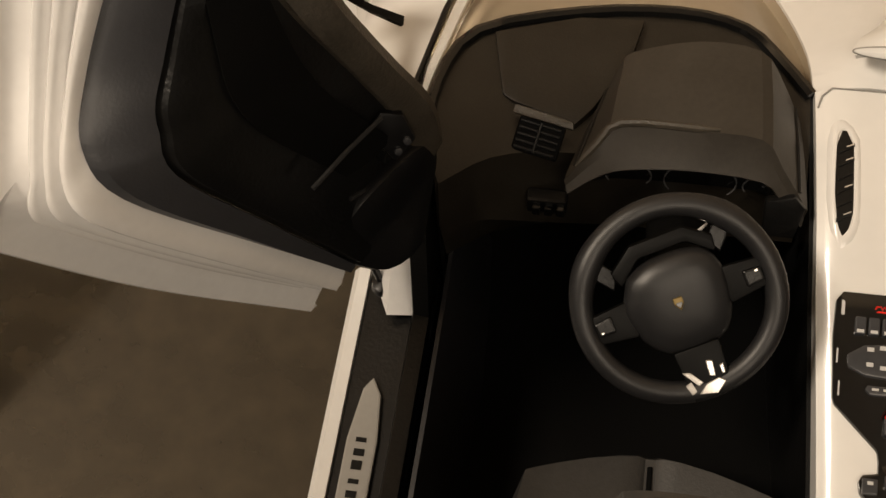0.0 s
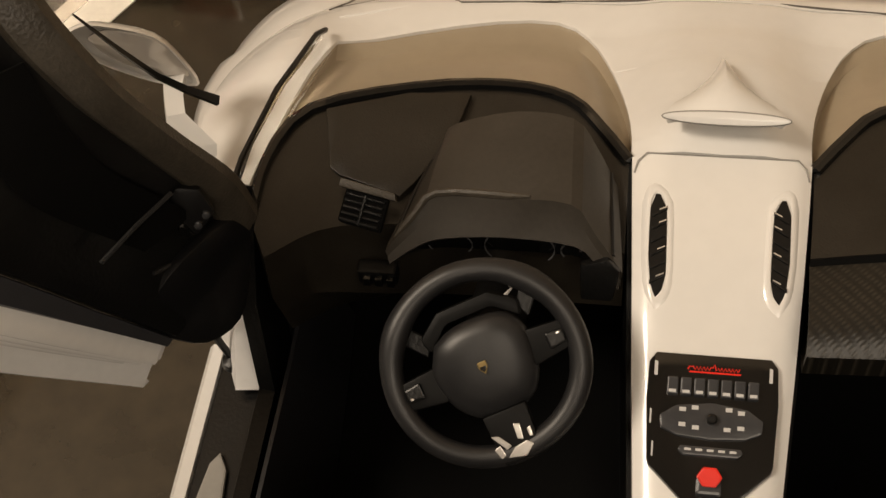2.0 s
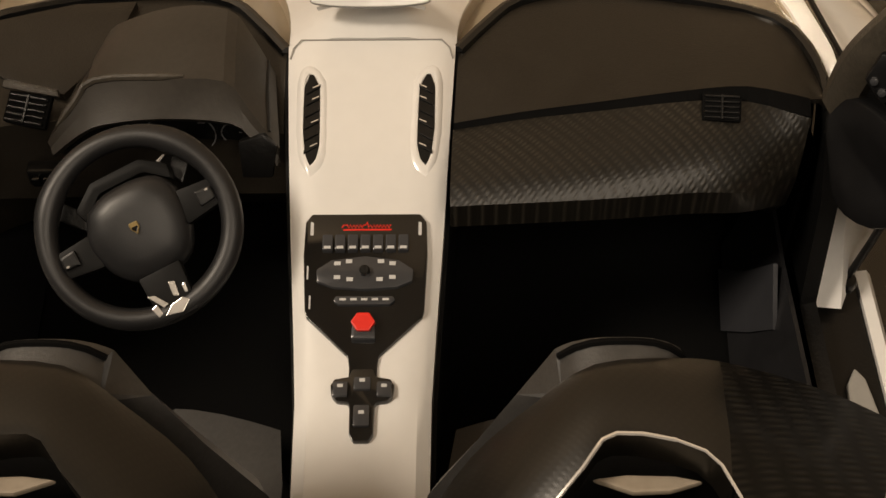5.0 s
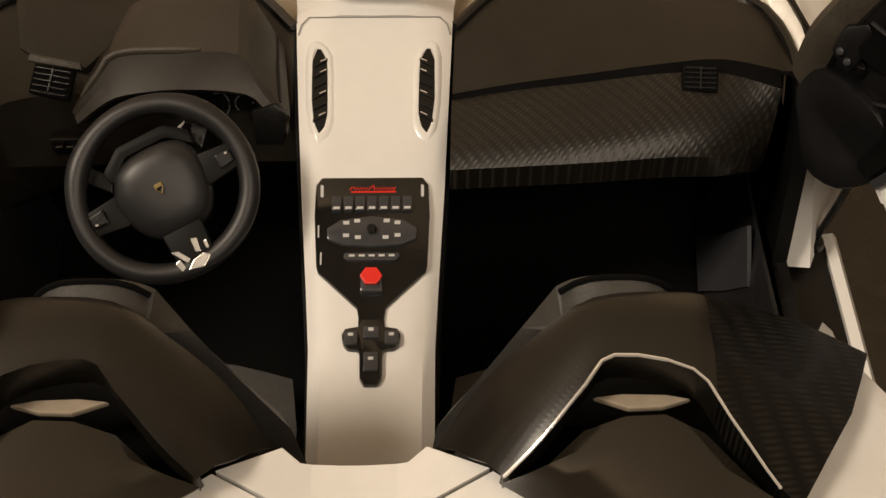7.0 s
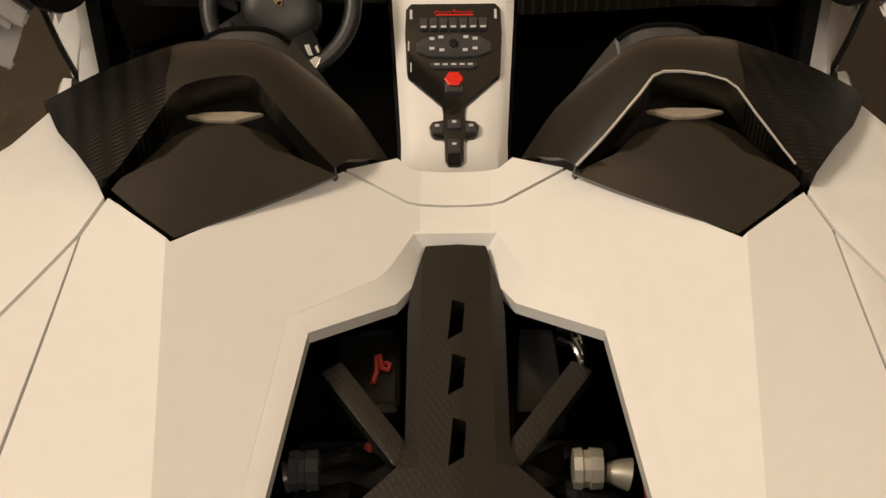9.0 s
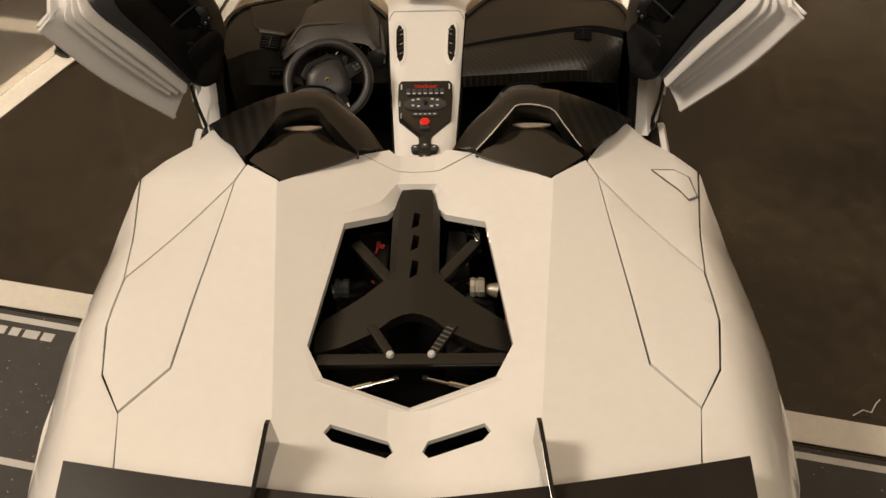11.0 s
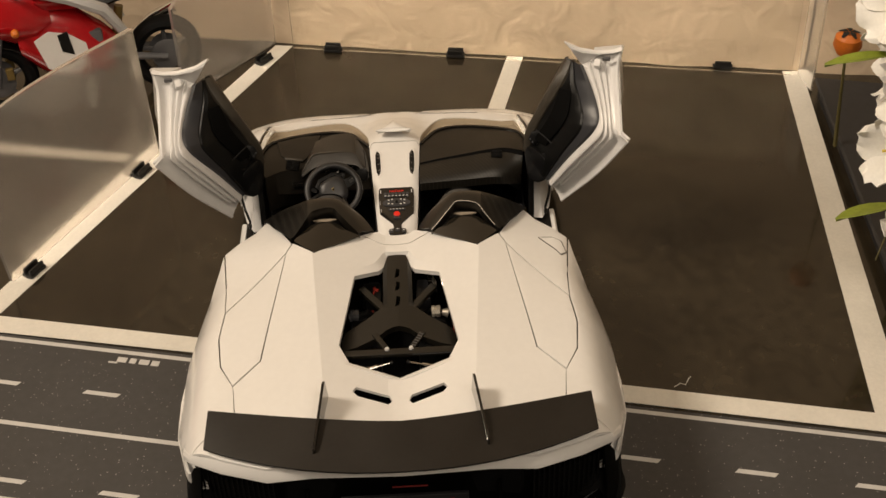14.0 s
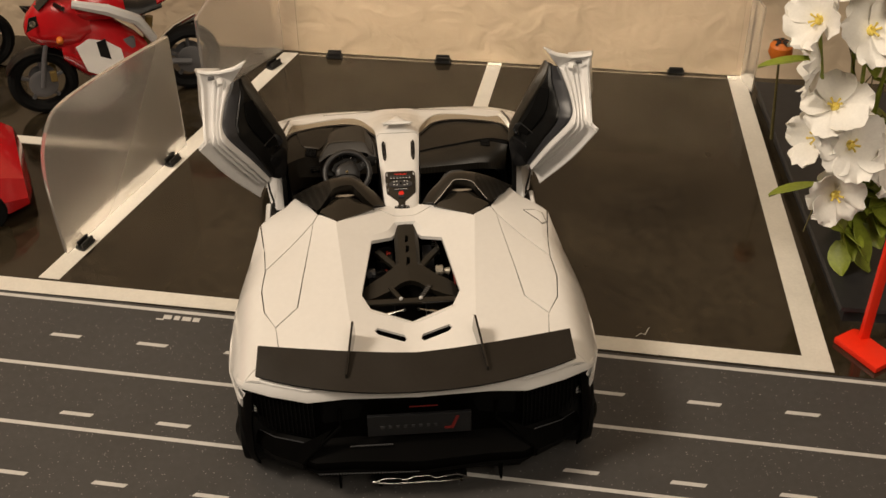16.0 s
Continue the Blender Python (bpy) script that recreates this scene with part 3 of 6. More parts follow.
part("cowl", panel([(0, 160.5)] + COWL, hood_z, 1.2, (), 2.5, (((0, 176), (1, 0)),), 0.5), WHITE, car, "white lacquered cowl round the open cockpit", smooth=True)
BONNET_R = [(47.0, 188.9), (44.8, 196), (39.5, 204), (30, 209), (12, 211)]
part("bonnet", panel(BONNET_R + [(-x, y) for x, y in reversed(BONNET_R)], hood_z, 1.4, (), 3.0, (), 0.4), WHITE, car, smooth=True)
nose = loft([[(s * x, y, hood_z(x, y) - 0.6), (s * x * 1.01, y + 0.8, 8), (s * x * 0.97, y - 2, 6)] for s, qs in ((-1, BONNET_R), (1, BONNET_R[::-1])) for x, y in qs])
part("nose", thicken(nose, 1.0), WHITE, car, smooth=True)
# fenders that fall away round the cowl's front corners, and the lines of the bonnet's gaps
RIMLINE = smooth([(x, y, 0) for x, y in NOSE_R + [(43.6, 192), (38.0, 197), (28.0, 200), (14, 201)]], 3)
for sx, mir in SIDES:
    rows = []
    for p in RIMLINE:
        out = Vector((p.x - 30, p.y - 158, 0)).normalized() * lerp(p.y, ((156, 0.25), (168, 0.6), (180, 1.1), (188, 1.75), (196, 1.9)))
        z = hood_z(p.x, p.y)
        rows.append([Vector((p.x, p.y, z)) + out * d - Vector((0, 0, f * (1.0 if p.y < 180 else 1.2))) for d, f in ((-1.2, 0.9), (0.0, 0.25), (1.2, 0.7), (2.6, 1.7), (4.2, 3.2), (6.0, 5.2), (7.2, 8.0), (7.6, 14.0))])
    b = thicken(loft(rows), 0.6)
    part("front_fender", flip(b) if mir else b, WHITE, car, "rounded white front fender", smooth=True)
    for line in ([(0, 189.6), (14, 189.3), (29.6, 188.2), (33.4, 191.7)], [(35.6, 191.4), (44.6, 188.2)], [(45.6, 187.6), (44.0, 190.6), (42.8, 193.6)]):
        seam = tube([(x, y, hood_z(x, y) + 0.02) for x, y in line], 0.13, 6)
        part("bonnet_seam", flip(seam) if mir else seam, SEAM, car)
    crease = tube([(43.4, 184.2, hood_z(43.4, 184.2) - 0.05), (39.4, 186.0, hood_z(39.4, 186) - 0.02), (35.4, 187.4, hood_z(35.4, 187.4) - 0.1)], [0.1, 0.2, 0.1], 6)
    part("cowl_crease", flip(crease) if mir else crease, WHITE, car, smooth=True)
part("hood_gap", prism([(-45, 187.6), (45, 187.6), (44.6, 189.8), (-44.6, 189.8)], 14, 23), TUB, car)
# white scoop that falls from the dash edge to the cowl's rim, coloured tan for its shade
SCOOP_R = [(8.75, 160.4, 36.3), (9.1, 161.1, 36.3), (9.7, 161.9, 36.3), (10.5, 162.8, 36.3), (11.6, 164.1, 36.4), (13.2, 166.0, 36.4), (16.4, 168.5, 36.5), (22.6, 169.5, 36.4), (31.8, 168.5, 36.2), (41.8, 165.0, 36.0), (43.6, 162.0, 36.4), (45.2, 158.0, 36.8), (45.8, 154.0, 37.0), (46.0, 150.0, 36.8)]
SCOOP_R = smooth(SCOOP_R, 2, (9,))
for sx, mir in SIDES:
    rows = []
    for (x, y), d in zip(COWL_R, SCOOP_R):
        a, d = Vector((x, y, hood_z(x, y) - 0.5)), Vector(d)
        rows.append([a, a.lerp(d, 0.15) - Vector((0, 0, 1.2)), a.lerp(d, 0.55) - Vector((0, 0, 1.0)), d])
    b = thicken(loft(rows), 0.5)
    part("cowl_scoop", flip(b) if mir else b, SCOOP, car, "white scoop between dash and cowl, its shade painted tan", smooth=True)
    quarter = loft([[(46.8, 150.0, 39.6), (46.4, 150.5, 37)], [(46.4, 157, 39.8), (45.8, 157, 36.9)], [(45.2, 166, 38.6), (44.8, 166, 35)], [(43.8, 177.4, 34.4), (43.2, 176.8, 32.4)]])
    b = thicken(quarter, 0.6)
    pane = part("quarter_glass", flip(b) if mir else b, CLEAR, car, "clear black-framed quarter window", smooth=True)
    pane.visible_shadow = False
    frame_bar = tube([(46.9, 149.4, 39.8), (46.6, 155.5, 39.8), (45.3, 165.2, 39.0), (43.9, 176.5, 35.4), (43.7, 179.4, 33.2)], 0.32, 6)
    part("pillar_trim", flip(frame_bar) if mir else frame_bar, BLACK, car, smooth=True)

# mirror stalk on the cowl
oval = [(math.cos(a), math.sin(a)) for a in np.linspace(0, 2 * math.pi, 40, endpoint=False)]
mirror_m = mm(0, 162.0, 41.6, 40, 0, 0)
part("rear_mirror", prism([(6.0 * c, 0.62 * s) for c, s in oval], -0.45, 0.45, 0.3, m=mirror_m), WHITE, car, "slim oval rear mirror", smooth=True)
part("mirror_edge", tube([mirror_m @ Vector((6.05 * c, 0.68 * s, 0.1)) for c, s in oval + oval[:1]], 0.08, 6), SILLMAT, car, smooth=True)
foot = loft([[(k * w, y, max(z - h * abs(k) ** 1.5, hood_z(k * w, y) - 0.3)) for k in (-1, -0.8, -0.6, -0.4, -0.2, 0, 0.2, 0.4, 0.6, 0.8, 1)] for y, z, w, h in ((162.4, 41.7, 5.6, 1.2), (163.6, 42.2, 5.6, 1.8), (165.2, 42.2, 4.8, 2.2), (166.8, 41.8, 3.6, 2.6), (168.4, 41.2, 2.6, 2.8), (170.2, 40.2, 1.7, 2.6), (172.0, 39.0, 1.0, 2.2), (173.8, 37.4, 0.5, 1.5))])
part("mirror_foot", thicken(foot, 0.5), WHITE, car, smooth=True)

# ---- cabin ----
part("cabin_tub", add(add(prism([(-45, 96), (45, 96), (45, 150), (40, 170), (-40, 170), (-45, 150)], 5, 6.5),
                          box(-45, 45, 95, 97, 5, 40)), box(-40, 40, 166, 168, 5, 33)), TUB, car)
for sx, mir in SIDES:
    b = thicken(loft([[(45.4, y, 5.5), (45.2, y, z), (46.4, y, z + 0.4)] for y, z in ((96, 44), (104, 30), (110, 17), (142, 17.0), (145, 30), (152, 40))]), 0.6)
    part("door_seal", flip(b) if mir else b, BLACK, car, smooth=True)
    plate = prism([(47.9, 100), (51.1, 100), (51.1, 128), (50.4, 133.6), (49.5, 135.0), (48.4, 133.0), (47.9, 128)], 14.7, 15.5, 0.25)
    p = part("sill_plate", flip(plate) if mir else plate, SILLMAT, car, "pale grey sill plate with a black printed word")
    for i in range(10):
        bar = box(49.0, 50.1, 127.6 - i * 1.5, 128.1 - i * 1.5 + 0.25 * (i % 3), 15.45, 15.56)
        part("print_bar", flip(bar) if mir else bar, BLACK, p)
    pillar = loft([[(46.4, 151.4, 34), (49.0, 150.8, 34), (51.2, 153.6, 34)], [(45.8, 147.6, 24), (48.4, 147.2, 24), (52.4, 149.0, 24)], [(46.4, 143.0, 15.8), (49.0, 142.8, 15.8), (51.6, 148.6, 15.8)]])
    b = thicken(pillar, 0.8)
    part("hinge_pillar", flip(b) if mir else b, JAMB, car, "white front door pillar", smooth=True, crease=20)
    rod = tube([(52.0, 144.6, 30.0), (51.6, 145.6, 23.0), (50.3, 145.4, 16.8)], 0.42, 8)
    part("door_strut", flip(rod) if mir else rod, BLACK, car, smooth=True)
    ball = lathe([(0.2, -1.1), (1.1, -0.7), (1.3, 0), (1.1, 0.7), (0.2, 1.1)], 12, m=mm(50.2, 145.2, 16.6))
    part("strut_joint", flip(ball) if mir else ball, BLACK, car, smooth=True)


for sx, mir in SIDES:
    kick = thicken(loft([[(43.6, 158, 20.0), (40.6, 158, 7.0)], [(43.3, 145, 19.6), (39.8, 150, 7.4)], [(43.2, 129, 20.2), (39.2, 138, 6.8)], [(43.4, 112, 19.0), (40.0, 116, 6.8)]]), 0.5)
    part("kick_panel", flip(kick) if mir else kick, KICK, car, "slate side panel of the footwell", smooth=True)
    # brighter patch of the right panel, added as a raised lighter piece
    if not mir:
        part("kick_patch", thicken(loft([[(39.4, 153.4, 8.6), (40.9, 148.4, 14.5), (42.2, 144.6, 20.6)], [(38.9, 145.6, 7.2), (40.5, 141.8, 12.2), (42.0, 139.0, 16.6)]]), 0.5), SATIN, car, "lighter slate patch of the footwell side panel", smooth=True)
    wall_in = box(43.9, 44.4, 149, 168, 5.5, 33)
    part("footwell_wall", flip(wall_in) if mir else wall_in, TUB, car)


def console_w(y):
    return lerp(y, ((96, 5.9), (125, 6.3), (140, 7.4), (160, 8.6)))


def console_z(x, y):
    crown = lerp(y, ((96, 21.0), (125, 27.2), (140.5, 32.4), (148, 35.2), (155, 37.0), (160.5, 37.95)))
    w = console_w(y)
    return crown - 0.9 * max(abs(x) / w - 0.8, 0) / 0.2


ys = [96, 104, 112, 118, 124, 130, 136, 140.5, 144, 148, 152, 156, 160.4]
sect = (-1.0, -0.93, -0.8, -0.5, 0, 0.5, 0.8, 0.93, 1.0)
rings = []
for y in ys:
    w = console_w(y)
    rings.append([(-w, y, 6)] + [(k * w, y, console_z(k * w, y)) for k in sect] + [(w, y, 6)])
part("centre_console", loft(rings, False), WHITE, car, "white lacquered centre console", smooth=True)
trim = [[(s * (console_w(y) + 0.25), y, 6), (s * (console_w(y) + 0.45), y, console_z(9, y) - 0.6), (s * (console_w(y) - 0.2), y, console_z(9, y) - 1.0)] for s in (1,) for y in ys]
for sx, mir in SIDES:
    b = thicken(loft(trim), 0.3)
    part("console_trim", flip(b) if mir else b, BLACK, car, smooth=True)


def on_console(x, y, up=0.0):
    return (x, y, lerp(y, ((96, 21.0), (125, 27.2), (140.5, 32.4), (148, 35.2), (155, 37.0), (160, 37.9))) + up)


def tilt(y):
    return math.degrees(math.atan2(on_console(0, y + 2)[2] - on_console(0, y - 2)[2], 4))


def laid(outline, up, thick, bev=0.15):
    """A plate that follows the console's slope."""
    b = prism(outline, 0, thick, bev)
    for v in b.verts:
        v.co.z += on_console(0, v.co.y, up)[2]
    return b


part("console_seam", tube([(-8.3, 158.6, 36.9), (-8.0, 159.7, 37.4), (-7.2, 160.3, 37.95), (7.2, 160.3, 37.95), (8.0, 159.7, 37.4), (8.3, 158.6, 36.9)], 0.09, 6), SILLMAT, car)
switch = new("switch_panel", None)
switch.parent = car
PANEL_R = [(5.2, 141.0), (5.8, 140.2), (5.9, 137.0), (5.6, 131.8), (5.4, 131.2), (1.45, 127.6), (1.3, 126.6), (1.35, 124.6)]
PANEL = PANEL_R + [(-x, y) for x, y in reversed(PANEL_R)]
part("panel_face", laid(PANEL, -0.3, 0.75, 0.2), GLOSS, switch, "glossy black switch panel", smooth=True)
for i in range(7):
    x = -3.6 + i * 1.2
    b = laid([(x - 0.5, 137.2), (x + 0.5, 137.2), (x + 0.5, 138.7), (x - 0.5, 138.7)], 0.3, 0.65, 0.15)
    k = part("toggle", b, KEY, switch)
    part("print_bar", laid([(x - 0.32, 137.3), (x + 0.32, 137.3), (x + 0.32, 137.55), (x - 0.32, 137.55)], 0.95, 0.03, 0), SILVER, k)
part("climate_pad", laid([(-4.6, 135.4), (-3.2, 136.3), (0, 136.7), (3.2, 136.3), (4.6, 135.4), (4.5, 134.3), (3.0, 133.7), (0, 133.5), (-3.0, 133.7), (-4.5, 134.3)], 0.35, 0.5, 0.2), KEY, switch, smooth=True)
for x, y in ((-2.6, 135.9), (-1.5, 136.1), (1.5, 136.1), (2.6, 135.9), (-2.6, 134.6), (-1.4, 134.4), (1.4, 134.4), (2.6, 134.6)):
    part("print_bar", laid([(x - 0.3, y - 0.15), (x + 0.3, y - 0.15), (x + 0.3, y + 0.2), (x - 0.3, y + 0.2)], 0.86, 0.03, 0), SILVER, switch)
knob = lathe([(0.5, 0), (0.5, 0.5), (0.35, 0.6)], 14, m=mm(*on_console(0, 135.2, 0.8), tilt(135)))
part("knob", knob, BLACK, switch, smooth=True)
part("lower_pad", laid([(-2.7, 132.9), (2.7, 132.9), (2.9, 132.5), (2.4, 132.1), (-2.4, 132.1), (-2.9, 132.5)], 0.35, 0.5, 0.15), KEY, switch, smooth=True)
for i in range(5):
    x = -2.0 + i
    part("print_bar", laid([(x - 0.3, 132.45), (x + 0.3, 132.45), (x + 0.3, 132.65), (x - 0.3, 132.65)], 0.86, 0.03, 0), SILVER, switch)
part("red_script", tube([on_console(-2.3 + 0.16 * i, 139.7 + (0.2 if i % 2 else -0.1) + (0.25 if i in (2, 14, 15) else 0), 0.47) for i in range(30)], 0.075, 5), RED, switch, "red scribbled print")
part("red_bar", laid([(-2.2, 139.35), (2.4, 139.35), (2.5, 139.5), (-2.1, 139.5)], 0.45, 0.02, 0), RED, switch, "red printed bar")
# reflections on the panel's rounded edges, laid on as silver strips
for x0, x1, y in ((-5.3, -5.0, 139.6), (5.0, 5.3, 139.6), (-5.5, -5.35, 135.4), (-5.2, -5.05, 132.6)):
    part("edge_glint", laid([(x0, y - 0.7), (x1, y - 0.7), (x1, y + 0.5), (x0, y + 0.6)], 0.45, 0.02, 0), SILVER, switch, "painted glint on the edge of the panel")
start = new("start_cover")
start.parent = switch
hexa = [(1.15 * math.cos(radians(a)), 1.0 * math.sin(radians(a))) for a in range(0, 360, 60)]
part("hinge_block", laid([(-1.15, 128.7), (1.15, 128.7), (1.05, 130.4), (-1.05, 130.4)], 0.3, 1.0, 0.25), KEY, start)
part("red_cap", prism(hexa, 0, 0.9, 0.15, m=mm(*on_console(0, 130.3, 0.9), tilt(130) + 6)), RED, start, "red flip cover over the start button")
gear = new("gear_selector")
gear.parent = car
CROSS_R = [(1.0, 126.4), (1.25, 125.7), (2.6, 125.5), (2.95, 124.9), (2.8, 123.9), (2.3, 123.4), (1.3, 123.3), (1.15, 122.8), (1.1, 120.4), (0.7, 119.7)]
part("gear_plate", laid(CROSS_R + [(-x, y) for x, y in reversed(CROSS_R)], -0.2, 0.8, 0.25), GLOSS, gear, "glossy black cross of gear buttons", smooth=True)
for x, y, w, h in ((-2.0, 124.4, 0.7, 0.7), (2.0, 124.4, 0.7, 0.7), (0, 124.9, 0.8, 0.6), (0, 121.9, 0.75, 1.0)):
    k = part("gear_button", laid([(x - w, y - h), (x + w, y - h), (x + w, y + h), (x - w, y + h)], 0.45, 0.5, 0.2), KEY, gear, smooth=True)
    part("print_bar", laid([(x - 0.25, y + 0.1), (x + 0.25, y + 0.1), (x + 0.25, y + 0.4), (x - 0.25, y + 0.4)], 0.96, 0.03, 0), SILVER, k)
for sx, mir in SIDES:
    vent = new("console_vent")
    vent.parent = car
    VENT = [(5.65, 145.9), (6.2, 147.2), (6.5, 149.8), (6.55, 154.4), (6.3, 155.8), (5.7, 155.9), (5.0, 154.4), (4.85, 150.6), (4.8, 148.0), (5.1, 146.6)]
    soft = [(p.x, p.y) for p in smooth([(x, y, 0) for x, y in VENT + VENT[:1]], 2)][:-1]
    rings = []
    for fx, fy, rise in ((2.0, 1.26, -0.12), (1.75, 1.20, 0.03), (1.5, 1.14, 0.12), (1.2, 1.06, 0.16), (1.02, 1.0, 0.10)):
        rows = [(5.65 + (x - 5.65) * fx, 150.9 + (y - 150.9) * fy) for x, y in soft]
        rings.append([(x, y, console_z(x, y) + rise) for x, y in rows])
    b = loft(rings, True)
    part("vent_frame", flip(b) if mir else b, WHITE, vent, "white rounded surround of the vent", smooth=True)
    left = ((145.9, 5.5), (146.6, 5.1), (148.0, 4.8), (150.6, 4.85), (154.4, 5.0), (155.9, 5.7))
    right = ((145.9, 5.8), (147.2, 6.2), (149.8, 6.5), (154.4, 6.55), (155.9, 6.1))
    b = thicken(loft([[on_console(lerp(y, left), y, 0.1), on_console(lerp(y, right), y, 0.1)] for y in (145.9, 146.6, 147.2, 148.0, 149.8, 150.6, 152.6, 154.4, 155.9)]), 0.08)
    part("vent_bed", flip(b) if mir else b, BLACK, vent)
    for i in range(6):
        y = 147.0 + i * 1.3
        b = laid([(4.95, y + 0.8), (6.3, y), (6.3, y + 0.35), (4.95, y + 1.15)], 0.08, 0.2, 0.05)
        k = part("vent_slat", flip(b) if mir else b, BLACK, vent)
        # some slats get a bright metal sliver for their glint
        if i in (0, 2, 4, 5):
            b = laid([(5.0, y + 0.95), (5.7, y + 0.62), (5.7, y + 0.74), (5.0, y + 1.07)], 0.28, 0.04, 0)
            part("slat_glint", flip(b) if mir else b, PLAQUE, k, "glint on a black slat, drawn as a bright strip")

# ---- dash ----
dash = new("dashboard")
dash.parent = car


def dash_shell(edge, back, face, low):
    """A padded shell: front edge under the cowl, back edge, lower face and foot, as rows of points."""
    return thicken(loft([edge, [(Vector(a) * 0.5 + Vector(b) * 0.5 + Vector((0, 0, 0.7))) for a, b in zip(edge, back)], back, face, low]), 0.6)


edge = [(-45.4, 150.6, 37.0), (-45.3, 157.6, 36.9), (-42.2, 164.9, 36.4), (-31.8, 168.5, 36.4), (-22.0, 169.4, 36.5), (-15.4, 167.9, 36.5), (-11.8, 164.2, 36.4), (-8.9, 160.4, 36.2)]
back = [(-43.5, 147, 35.0), (-39, 151.0, 34.4), (-33, 152.5, 34.2), (-26, 152.5, 34.0), (-20, 152.2, 34.0), (-15, 152, 34.0), (-11, 151.6, 33.8), (-8.7, 151.2, 33.6)]
face = [(-43.5, 146, 29), (-39, 148.5, 27), (-33, 149.5, 26), (-26, 150, 26), (-20, 150, 26), (-15, 150, 26), (-11, 150, 26), (-8.7, 150, 26)]
low = [(-43.5, 148, 20), (-39, 152, 19), (-33, 154, 19), (-26, 155, 19), (-20, 155, 19), (-15, 155, 19), (-11, 155, 19), (-8.7, 155, 19)]
edge, back, face, low = [[tuple(p) for p in smooth(r, 3)] for r in (edge, back, face, low)]
part("driver_dash", dash_shell(edge, back, face, low), DASH, dash, "dark grained driver's dash", smooth=True)
lip = [(x * 0.995, y - 0.1, z + 0.15) for x, y, z in edge]
part("dash_rim", tube(lip, 0.7, 8), GLOSS, dash, smooth=True)
part("dash_rim", flip(tube(lip, 0.7, 8)), GLOSS, dash, smooth=True)
pedge = [(8.9, 160.4, 36.2), (13.2, 166.0, 36.5), (22.0, 169.4, 36.5), (33.0, 168.2, 36.3), (42.4, 164.6, 36.6), (45.4, 151, 37.2)]
pback = [(8.4, 150.6, 35.6), (15, 151.0, 36.7), (23, 151.3, 37.8), (31, 151.5, 39.0), (37, 152.0, 39.0), (43.0, 151, 38.2)]
pmid = [(8.4, 150.0, 34.8), (15, 150.3, 35.9), (23, 150.5, 36.9), (31, 150.6, 38.0), (37, 150.8, 37.8), (43, 149.4, 37.2)]
plip = [(8.0, 141.0, 34.2), (15, 141.2, 34.4), (23, 141.6, 34.5), (31, 142.4, 34.4), (36.5, 143.4, 33.4), (42.0, 147, 31)]
plow = [(8.0, 141.6, 31.8), (15, 141.8, 32.0), (23, 142.2, 32.0), (31, 143.0, 31.8), (36.5, 144.2, 30.6), (42.0, 148, 27)]
pfoot = [(8.0, 150, 29), (15, 150, 29), (23, 150, 29), (31, 150, 28), (36.5, 150, 27), (42.0, 151, 22)]
pedge, pback, pmid, plip, plow, pfoot = [smooth(r, 3) for r in (pedge, pback, pmid, plip, plow, pfoot)]
b = thicken(loft([pedge, [(Vector(a) * 0.5 + Vector(c) * 0.5 + Vector((0, 0, 0.5))) for a, c in zip(pedge, pback)], pback]), 0.6)
part("passenger_dash", b, DASH, dash, "dark grained passenger's dash", smooth=True)
b = thicken(loft([pback, pmid]), 0.4)
part("dash_groove", b, TUB, dash)
bend = [[Vector(a).lerp(Vector(c), f) + Vector((0, 0, h)) for a, c in zip(pmid, plip)] for f, h in ((0.3, 0.5), (0.55, 0.7), (0.72, 0.6), (0.86, 0.35), (0.96, -0.3))]
roll = [Vector(a).lerp(Vector(c), 0.6) - Vector((0, 0, 1.2)) for a, c in zip(plip, plow)]
b = thicken(loft([pmid] + bend + [roll, pfoot]), 0.5)
part("carbon_strip", b, CARBON, dash, "carbon fibre strip across the passenger's dash", smooth=True)


def pad_z(x, y):
    f = (y - 152.5) / 16.0
    return 34.2 + 2.2 * f + 2.8 * f * (1 - f) + 0.7


PAD = [(-40.2, 164.6), (-38.6, 157.6), (-37.6, 156.9), (-31.2, 155.0), (-29.8, 156.6), (-26.6, 161.6), (-25.4, 167.6), (-31.8, 167.3)]
part("dash_pad", panel(PAD, pad_z, 1.3, (), 3.0, (), 0.4), DASH, dash, "raised grained pad of the dash", smooth=True)


def corner_vent(x, y, z, turn, mir):
    v = new("side_vent")
    v.parent = dash
    m = mm(x, y, z, 32, 0, turn) @ Matrix.Scale(0.72 if mir else 0.9, 4)
    part("vent_bed", box(-2.6, 2.6, -1.9, 1.9, -0.5, 0.2, 0.2, m=m), TUB, v)
    if not mir:
        part("vent_brow", prism([(-3.4, 1.9), (3.6, 1.9), (3.2, 2.8), (-3.4, 2.9)], 0.0, 0.7, 0.25, m=m), LEDGE, v, smooth=True)
    for i in range(5):
        part("vent_slat", box(-2.3, 2.3, -1.6 + i * 0.72, -1.3 + i * 0.72, 0.1, 0.5, 0.08, 1, m=m), BLACK, v)
    part("vent_bar", box(-0.15, 0.15, -1.7, 1.7, 0.2, 0.62, 0.05, 1, m=m), BLACK, v)


corner_vent(-34.6, 153.2, 35.2, -14, False)
corner_vent(34.2, 149.4, 38.7, -4, True)

